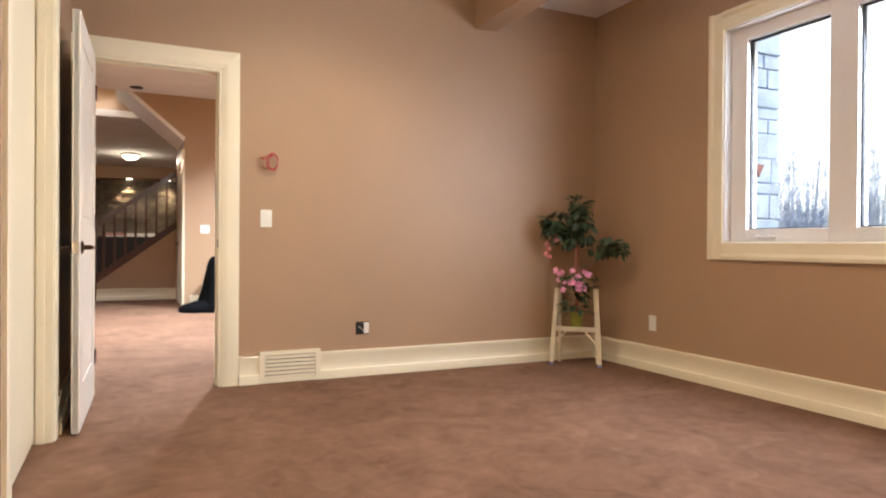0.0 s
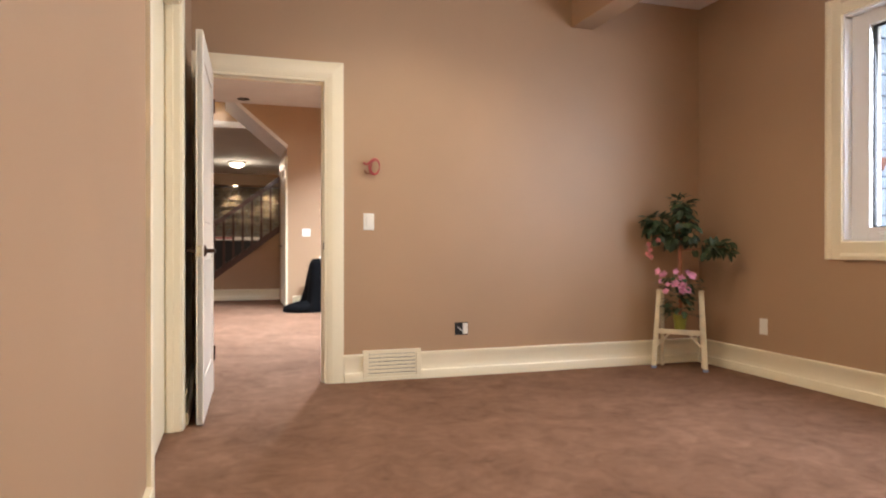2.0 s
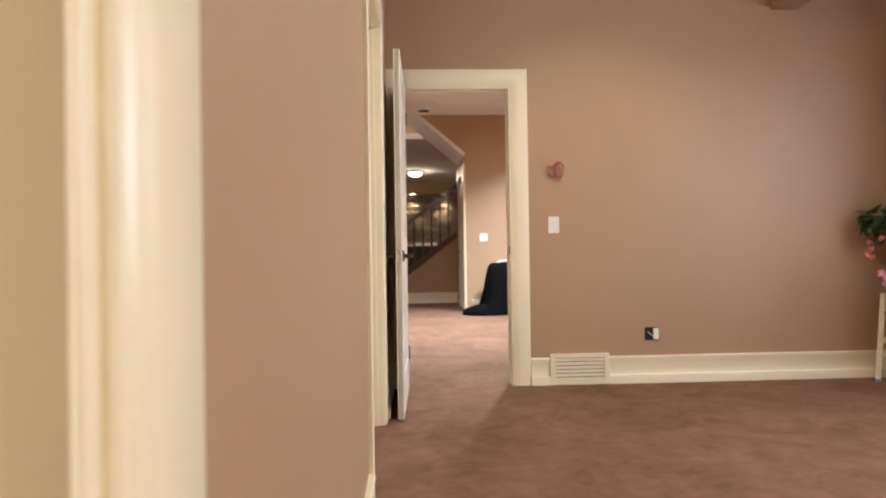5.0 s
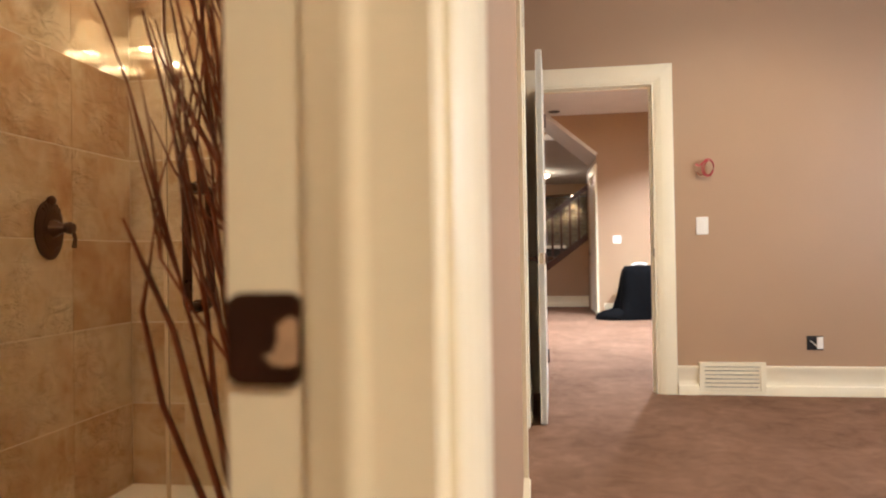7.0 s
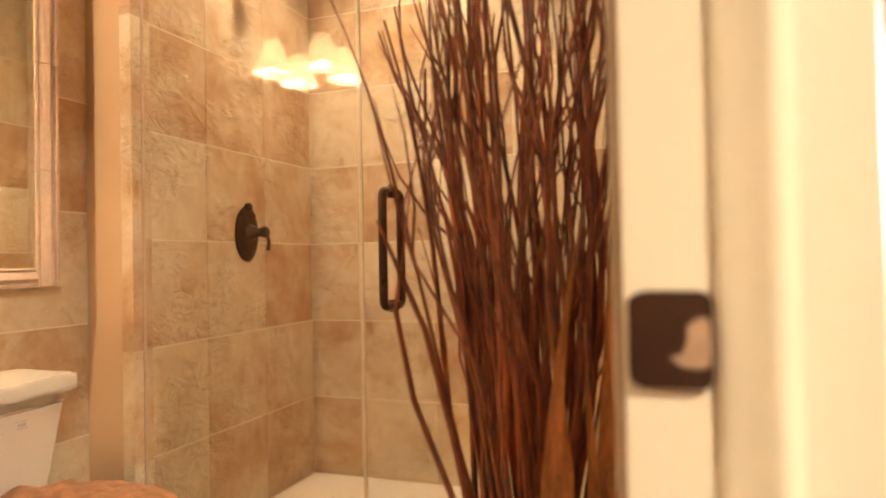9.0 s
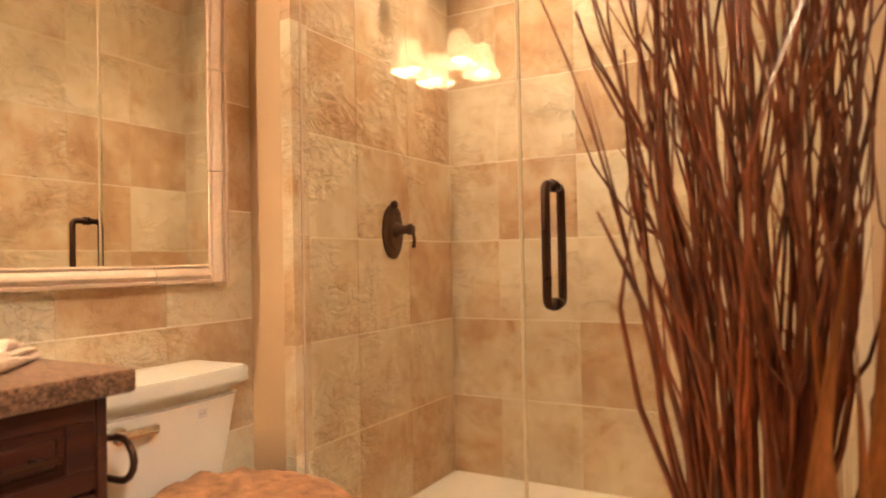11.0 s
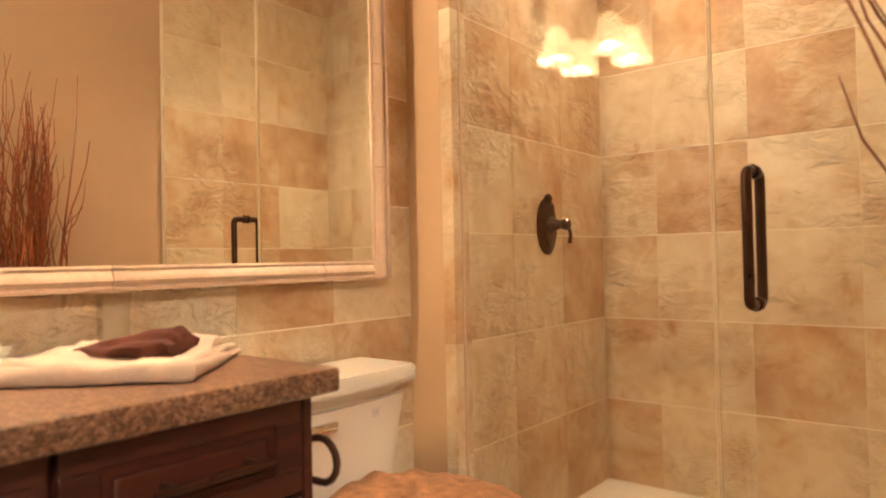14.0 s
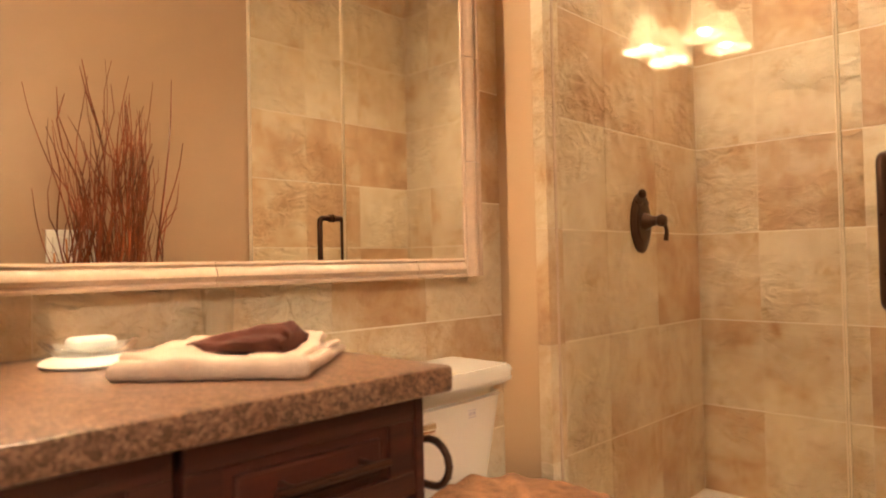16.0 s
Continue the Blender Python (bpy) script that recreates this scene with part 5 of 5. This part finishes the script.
ring = thing("towel_ring", (-1.57, 0.620, 0.64), "dark bronze open paper holder on the vanity's end", "paper holder")
pts_ = [(-1.605, 0.622, 0.668), (-1.600, 0.64, 0.672)]
for k in range(9):
    a = radians(95 - 190 * k / 8)
    pts_.append((-1.585 + 0.034 * math.cos(a), 0.652, 0.641 + 0.032 * math.sin(a)))
pts_.append((-1.612, 0.652, 0.609))
part("hook", tube(pts_, 0.0055, 10), M_BRONZE, ring, soft=50)


# folded towels
def cloth_pad(x0, x1, y0, y1, z0, h, seed, turn=0.0, wob=0.006, taper=0.0):
    """A folded cloth: a puffed slab with rolled edges and uneven creases."""
    bm = bmesh.new()
    bmesh.ops.create_cube(bm, size=1)
    bmesh.ops.subdivide_edges(bm, edges=bm.edges[:], cuts=17, use_grid_fill=True)
    c = Vector(((x0 + x1) / 2, (y0 + y1) / 2, z0))
    off = Vector((seed * 3.7, seed * 1.3, seed * 2.1))
    for v in bm.verts:
        x, y_, z_ = v.co * 2
        inset = h * 0.5 * (1 - math.sqrt(max(0.0, 1 - z_ * z_)))
        hx_, hy_ = (x1 - x0) / 2 - inset, (y1 - y0) / 2 - inset
        n1 = noise.noise(Vector((x * 1.6, y_ * 1.6, 0.0)) + off)
        n2 = noise.noise(Vector((x * 4.5, y_ * 4.5, 0.0)) + off)
        crease = abs(noise.noise(Vector((x * 2.3 + y_, y_ * 2.3 - x, 4.0)) + off))
        zz = (z_ + 1) / 2 * (h * (1 - taper * y_) + n1 * wob * 1.6 + n2 * wob * 0.5 - max(0.0, 0.12 - crease) * wob * 4)
        v.co = Vector((x * hx_ * (1 + 0.05 * n1), y_ * hy_ * (1 + 0.06 * n2), max(0.0005, zz)))
    moved(bm, Matrix.Translation(c) @ Matrix.Rotation(radians(turn), 4, "Z"))
    return bm


def at_turn(cx, cy, hu, hv, z0, h, seed, turn, wob, taper):
    return cloth_pad(cx - hu, cx + hu, cy - hv, cy + hv, z0, h, seed, turn, wob, taper)


towel = thing("folded_towel", (-1.765, 0.468, CT1), "cream folded hand towel on the granite counter", "towel")
part("lower_fold", at_turn(-1.765, 0.468, 0.122, 0.128, CT1, 0.019, 3, 43, 0.005, 0.30), M_TOWEL, towel, soft=80)
part("middle_fold", at_turn(-1.782, 0.480, 0.114, 0.112, CT1 + 0.014, 0.011, 4, 39, 0.008, 0.25), M_TOWEL, towel, soft=80)
part("top_fold", at_turn(-1.815, 0.522, 0.095, 0.060, CT1 + 0.020, 0.009, 8, 47, 0.008, 0.0), M_TOWEL, towel, soft=80)


def fan_cloth(at, turn, length, seed):
    """A cloth gathered to a point at one end and folded in soft ridges at the other."""
    bm = bmesh.new()
    n, k = 26, 36
    rows = []
    for i in range(n + 1):
        f = i / n
        half = 0.010 + 0.044 * f ** 0.7 * (1 - 0.25 * max(0.0, f - 0.85) / 0.15)
        high = (0.008 + 0.030 * f ** 0.8) * (1 if f < 0.93 else 1 - 0.35 * (f - 0.93) / 0.07)
        row = []
        for j in range(k):
            a = 2 * math.pi * j / k
            c, s_ = math.cos(a), math.sin(a)
            ridge = 1 + 0.16 * math.sin(9 * a + 1.2 + 1.6 * f) * f + 0.22 * noise.noise(Vector((f * 4, c * 2.2, s_ * 2.2 + seed)))
            z = max(0.0, s_) ** 0.8 * high * ridge if s_ > 0 else 0.0
            row.append(bm.verts.new((length * (f - 0.5) + 0.006 * noise.noise(Vector((c * 2, s_ * 2, seed))) * f, c * half * ridge, z + 0.0006 * (s_ < 0))))
        rows.append(row)
    for p, q in zip(rows, rows[1:]):
        for j in range(k):
            bm.faces.new((p[j], p[(j + 1) % k], q[(j + 1) % k], q[j]))
    bm.faces.new(rows[0])
    bm.faces.new(rows[-1][::-1])
    bmesh.ops.recalc_face_normals(bm, faces=bm.faces[:])
    return moved(bm, Matrix.Translation(at) @ Matrix.Rotation(radians(turn), 4, "Z"))


solid("washcloth", fan_cloth((-1.748, 0.458, CT1 + 0.024), 32, 0.158, 5.0), M_BROWNCLOTH, "dark brown washcloth gathered on the cream towel", "washcloth", "thing", soft=60)
solid("tumbler", lathe([(0.0, 0.001), (0.024, 0.001), (0.0285, 0.096), (0.0275, 0.097), (0.0265, 0.096), (0.0225, 0.006), (0.0, 0.006)], (-2.02, 0.561, CT1), 32), M_TUMBLER, "clear glass tumbler on the granite counter", "glass", "thing", soft=30)

# soap dish and soap
sd = thing("soap_dish", (-1.955, 0.335, CT1), "clear glass soap dish on a white base", "soap dish")
part("base", lathe([(0.0, 0.0), (0.062, 0.0), (0.066, 0.004), (0.060, 0.009), (0.045, 0.013), (0.0, 0.013)], (-1.955, 0.335, CT1 + 0.0005), 32), M_WHITE, sd, "white base", 40)
part("bowl", lathe([(0.045, 0.014), (0.062, 0.030), (0.066, 0.036), (0.062, 0.036), (0.042, 0.020), (0.0, 0.018), (0.0, 0.014), (0.045, 0.014)], (-1.955, 0.335, CT1 + 0.001), 32), M_GLASS, sd, "clear glass bowl", 40)
solid("soap_bar", box(-1.977, -1.933, 0.305, 0.367, CT1 + 0.0205, CT1 + 0.040, 0.009, seg=3), M_WHITE, "white oval soap bar in the dish", "soap", "thing", soft=60)


# toilet
def rounded(x0, x1, y0, y1, z0, z1, top_grow=0.0, bulge=0.0, bev=0.02):
    """A tank-like box: wider towards the top, front bowed."""
    bm = bmesh.new()
    bmesh.ops.create_cube(bm, size=1)
    bmesh.ops.subdivide_edges(bm, edges=bm.edges[:], cuts=7, use_grid_fill=True)
    for v in bm.verts:
        u, w, h = v.co.x + 0.5, v.co.y * 2, v.co.z + 0.5
        grow = 1 + top_grow * (h - 1)
        yy = (y0 + y1) / 2 + w * (y1 - y0) / 2 * grow
        front = x0 + u * (x1 - x0) * (1 + top_grow * (h - 1) * 0.8)
        front += u * bulge * (1 - abs(w) ** 2.5)
        v.co = Vector((front, yy, z0 + h * (z1 - z0)))
    sharp = [e for e in bm.edges if e.calc_face_angle(0) > 0.9]
    bmesh.ops.bevel(bm, geom=sharp, offset=bev, segments=4, affect="EDGES")
    return bm


toilet = thing("toilet", (-1.75, 0.98, 0.0), "white porcelain toilet with a tank", "toilet")
part("tank", rounded(MX + 0.012, -1.905, 0.762, 1.206, 0.40, 0.640, 0.16, 0.022, 0.022), M_PORC, toilet, soft=50)
part("tank_lid", rounded(MX + 0.008, -1.892, 0.752, 1.220, 0.640, 0.682, 0.0, 0.026, 0.014), M_PORC, toilet, soft=50)
bm = lathe([(0.0, 0.0), (0.017, 0.0), (0.017, 0.012), (0.0, 0.014)], (-1.884, 0.852, 0.592), 18, axis="x")
box(-1.873, -1.860, 0.838, 0.936, 0.581, 0.602, 0.006, bm=bm)
part("flush_lever", bm, M_CHROME, toilet, "chrome flush lever", 40)
bm = bmesh.new()
for y0, y1, z0, z1 in ((1.047, 1.073, 0.600, 0.602), (1.050, 1.056, 0.590, 0.597), (1.058, 1.062, 0.590, 0.597), (1.064, 1.070, 0.590, 0.597), (1.047, 1.073, 0.585, 0.587)):
    box(-1.8813, -1.8806, y0, y1, z0, z1, bm=bm)
part("maker_mark", bm, plain("pale_print", (0.52, 0.47, 0.50), 0.5, 0.1, 30, 200, 0), toilet, "pale printed mark")
bm = bmesh.new()
rows = []
for f, zc in ((0.62, 0.004), (0.56, 0.10), (0.60, 0.20), (0.85, 0.32), (1.0, 0.385), (1.0, 0.40)):
    rows.append([bm.verts.new((-1.70 + (0.235 if math.cos(a) > 0 else 0.20) * f * math.cos(a), 0.985 + 0.18 * f * math.sin(a), zc)) for a in (2 * math.pi * i / 32 for i in range(32))])
for a_, b_ in zip(rows, rows[1:]):
    for i in range(32):
        bm.faces.new((a_[i], a_[(i + 1) % 32], b_[(i + 1) % 32], b_[i]))
bm.faces.new(rows[0][::-1])
bm.faces.new(rows[-1])
part("bowl", bm, M_PORC, toilet, soft=50)
bm = bmesh.new()
rows = []
for f, zc in ((0.0, 0.047), (0.35, 0.046), (0.7, 0.040), (0.9, 0.030), (1.0, 0.012), (1.01, -0.02), (0.97, -0.035)):
    row = []
    for i in range(72):
        a = 2 * math.pi * i / 72
        rx = 0.245 if math.cos(a) > 0 else 0.21
        wv = 1 + 0.035 * noise.noise(Vector((math.cos(a) * 3, math.sin(a) * 3, zc * 9))) * f
        lump = 0.011 * noise.noise(Vector((f * math.cos(a) * 7, f * math.sin(a) * 7, 3.3))) + 0.006 * noise.noise(Vector((f * math.cos(a) * 22, f * math.sin(a) * 22, 1.3)))
        back = 0.02 * max(0.0, -math.cos(a)) * f
        row.append(bm.verts.new((-1.695 + rx * f * wv * math.cos(a), 1.005 + 0.200 * f * wv * math.sin(a), 0.415 + zc + lump + back)))
    rows.append(row)
for a_, b_ in zip(rows, rows[1:]):
    for i in range(72):
        bm.faces.new((a_[i], a_[(i + 1) % 72], b_[(i + 1) % 72], b_[i]))
bmesh.ops.remove_doubles(bm, verts=bm.verts[:], dist=1e-5)
bmesh.ops.recalc_face_normals(bm, faces=bm.faces[:])
solid("seat_cover", bm, M_PLUSH, "rumpled tan plush cover over the toilet lid", "seat cover", "thing", soft=80)

# switches beside the door
wall_plate("bath_switch", (BX, 0.765, 1.005), (-1, 0, 0), (0, -1, 0), 0.165, 0.115, "white triple rocker switch on the tan wall", 3)

# ---- dried branches in a floor vase ----
BC = Vector((-0.732, 0.862, 0))
vase = solid("floor_vase", lathe([(0.0, 0.004), (0.075, 0.004), (0.10, 0.10), (0.105, 0.25), (0.085, 0.40), (0.065, 0.48), (0.075, 0.52), (0.067, 0.52), (0.058, 0.48), (0.0, 0.30)], BC, 28), M_VASE, "tall dark glazed floor vase", "vase", "thing", soft=40)
bundle = thing("dried_branches", BC + Vector((0, 0, 0.31)), "bundle of dried red-brown curly branches in a floor vase", "dried branches")
rng = random.Random(12)
for k in range(78):
    a, rr = rng.uniform(0, 6.28), rng.random() ** 0.5
    out = Vector((math.cos(a), math.sin(a), 0)) * rr
    top = rng.uniform(1.20, 1.70) - 0.12 * rr
    base = BC + out * 0.045 + Vector((0, 0, 0.32))
    mouth = BC + out * 0.062 + Vector((0, 0, 0.52))
    flare = out * rng.uniform(0.07, 0.20)
    kink = rng.uniform(0.014, 0.040)
    fx, fy, gy_ = rng.uniform(4, 11), rng.uniform(0, 6.28), rng.uniform(5, 13)
    pts_ = [base, mouth]
    n = 10
    for i in range(1, n + 1):
        f = i / n
        z_ = 0.52 + (top - 0.52) * f
        p = BC + out * (0.060 + 0.026 * min(1.0, f * 4)) + flare * f ** 1.3 + Vector((math.sin(fx * f + fy) * kink * f ** 0.6, math.cos(gy_ * f + fy) * kink * f ** 0.6, z_))
        p.x = min(p.x, BX - 0.012)
        pts_.append(p)
    r0 = rng.uniform(0.0028, 0.0066)
    bm = tube(pts_, [r0, r0] + [r0 * (1 - 0.74 * i / n) for i in range(1, n + 1)], 5)
    for _ in range(rng.choice((1, 1, 2, 3))):
        i = rng.randint(4, 9)
        d_ = (pts_[i + 1] - pts_[i]).normalized()
        s_ = Vector((rng.uniform(-1, 1), rng.uniform(-1, 1), 0)) * 0.55
        q0 = pts_[i]
        q1 = q0 + (d_ + s_).normalized() * 0.06
        q2 = q1 + (d_ + s_ * 0.2).normalized() * 0.08
        q3 = q2 + (d_ - s_ * 0.3).normalized() * 0.08
        for q_ in (q1, q2, q3):
            q_.x = min(q_.x, BX - 0.012)
        tube([q0, q1, q2, q3], [r0 * 0.55, r0 * 0.45, r0 * 0.35, r0 * 0.15], 4, bm)
    part("stick", bm, M_STICK, bundle, soft=60)
# loose curly sticks that bow out of the bundle
for way, reach, h, bow in (((-0.9, 0.35), 0.13, 1.24, 0.3), ((-0.7, 0.5), 0.15, 1.36, 0.3), ((-0.2, 1.0), 0.20, 1.62, 0.3), ((-0.95, 0.1), 0.15, 1.34, 0.05)):
    pts_ = [BC + Vector((way[0] * 0.04, way[1] * 0.04, 0.33))]
    for i in range(1, 11):
        f = i / 10
        out = 0.06 + (reach - 0.06) * (f + bow * 0.45 * math.sin(f * math.pi * 1.15)) + 0.008 * math.sin(9 * f)
        pts_.append(BC + Vector((way[0] * out, way[1] * out, 0.33 + (h - 0.33) * f)))
    part("stick", tube(pts_, [0.0045] * 6 + [0.004, 0.0035, 0.003, 0.0025, 0.0015], 6), M_STICK, bundle, soft=60)
# two crossing loose sticks
for line in (((-0.04, -0.02, 0.33), (-0.070, -0.040, 0.52), (-0.074, -0.122, 0.66), (-0.110, -0.142, 0.77), (-0.125, -0.154, 0.872), (-0.117, -0.150, 0.93), (-0.107, -0.144, 1.02)),
             ((-0.04, -0.03, 0.33), (-0.060, -0.050, 0.54), (-0.067, -0.140, 0.74), (-0.092, -0.149, 0.85), (-0.122, -0.154, 0.92), (-0.146, -0.154, 0.972))):
    part("stick", tube([BC + Vector(q) for q in line], [0.0045, 0.0045, 0.004, 0.0035, 0.003, 0.0014, 0.0008][:len(line)], 6), M_STICK, bundle, soft=60)
# broad dry blades
for (bx0, by0), (mx_, my_, mz_), (tx, ty, tz), w in (
        ((0.01, -0.055), (0.03, -0.185, 0.68), (0.092, -0.170, 0.977), 0.0125),
        ((0.05, -0.035), (0.100, -0.12, 0.70), (0.118, -0.125, 1.03), 0.012),
        ((0.03, -0.05), (0.068, -0.15, 0.70), (0.045, -0.155, 0.95), 0.008),
        ((0.04, -0.04), (0.095, -0.135, 0.62), (0.085, -0.14, 0.86), 0.010)):
    bm = bmesh.new()
    rows = []
    for i in range(9):
        f = i / 8
        c = BC + Vector((bx0, by0, 0.45)).lerp(Vector((mx_, my_, mz_)), f).lerp(Vector((mx_, my_, mz_)).lerp(Vector((tx, ty, tz)), f), f)
        c.x = min(c.x + 0.006 * math.sin(f * 5), BX - 0.02)
        ww = w * (0.5 + 1.1 * f) if f < 0.45 else w * max(0.02, 1.0 * (1 - f) / 0.55)
        tw = 0.9 * f
        s_ = Vector((math.cos(tw), math.sin(tw), 0))
        rows.append([bm.verts.new(c - s_ * ww), bm.verts.new(c + Vector((0, 0.004, 0))), bm.verts.new(c + s_ * ww), bm.verts.new(c + Vector((0, 0.0065, 0)))])
    for a_, b_ in zip(rows, rows[1:]):
        for i in range(4):
            bm.faces.new((a_[i], a_[(i + 1) % 4], b_[(i + 1) % 4], b_[i]))
    bm.faces.new(rows[0][::-1])
    bmesh.ops.recalc_face_normals(bm, faces=bm.faces[:])
    part("blade", bm, M_DRYLEAF, bundle, "broad orange-brown dry blade", 60)

# ---- wall tiles ----
TH, TW = 0.305, 0.325
GAP = 0.0016


def tiles(parent, axis, plane, out, a_cuts, z_cuts, label=""):
    """A stacked field of tiles on a wall; each its own object, sharing meshes by size."""
    made = {}
    for a0, a1 in zip(a_cuts, a_cuts[1:]):
        for z0, z1 in zip(z_cuts, z_cuts[1:]):
            w, h = round(a1 - a0 - GAP * 0.4, 4), round(z1 - z0 - GAP * 2, 4)
            if w < 0.01 or h < 0.01:
                continue
            if (w, h) not in made:
                b_ = box(-0.004, 0.004, -w / 2, w / 2, -h / 2, h / 2) if axis == "x" else box(-w / 2, w / 2, -0.004, 0.004, -h / 2, h / 2)
                bmesh.ops.bevel(b_, geom=b_.edges[:], offset=0.0006, segments=1, affect="EDGES")
                made[w, h] = mesh_of("tile", b_, M_TILE)
            ob = new("tile", made[w, h])
            ob.parent = parent
            c = ((a0 + a1) / 2, (z0 + z1) / 2)
            ob.location = (plane - out * 0.004, c[0], c[1]) if axis == "x" else (c[0], plane - out * 0.004, c[1])


z_sh = [0.085 + TH * k for k in range(8)] + [BCEIL]
tiles(wall_shower_side, "x", SX, 1, [1.4975, 1.745, 2.054, SY], z_sh)
for z0, z1 in zip(z_sh, z_sh[1:]):
    part("edge_tile", box(-1.977, SX + 0.014, CY - 0.002, 1.4965, z0 + 0.0004, z1 - 0.0004, 0.0005), M_TILE, wall_shower_side)
tiles(wall_shower_back, "y", SY, -1, [SX] + [SX + 0.21 + 0.315 * k for k in range(5)][:4] + [BX - 0.022], z_sh)
tiles(wall_shower_end, "x", BX - 0.030, -1, [GY, 1.745, 2.054, SY], z_sh)
z_mv = [0.16, 0.465, 0.770, 1.075, 1.38, 1.685, 1.99, 2.295, BCEIL]
tiles(wall_vanity, "x", MX, 1, [-0.98, -0.67, -0.36, -0.03, 0.297, 0.578, 0.86, 1.14, 1.43], z_mv)
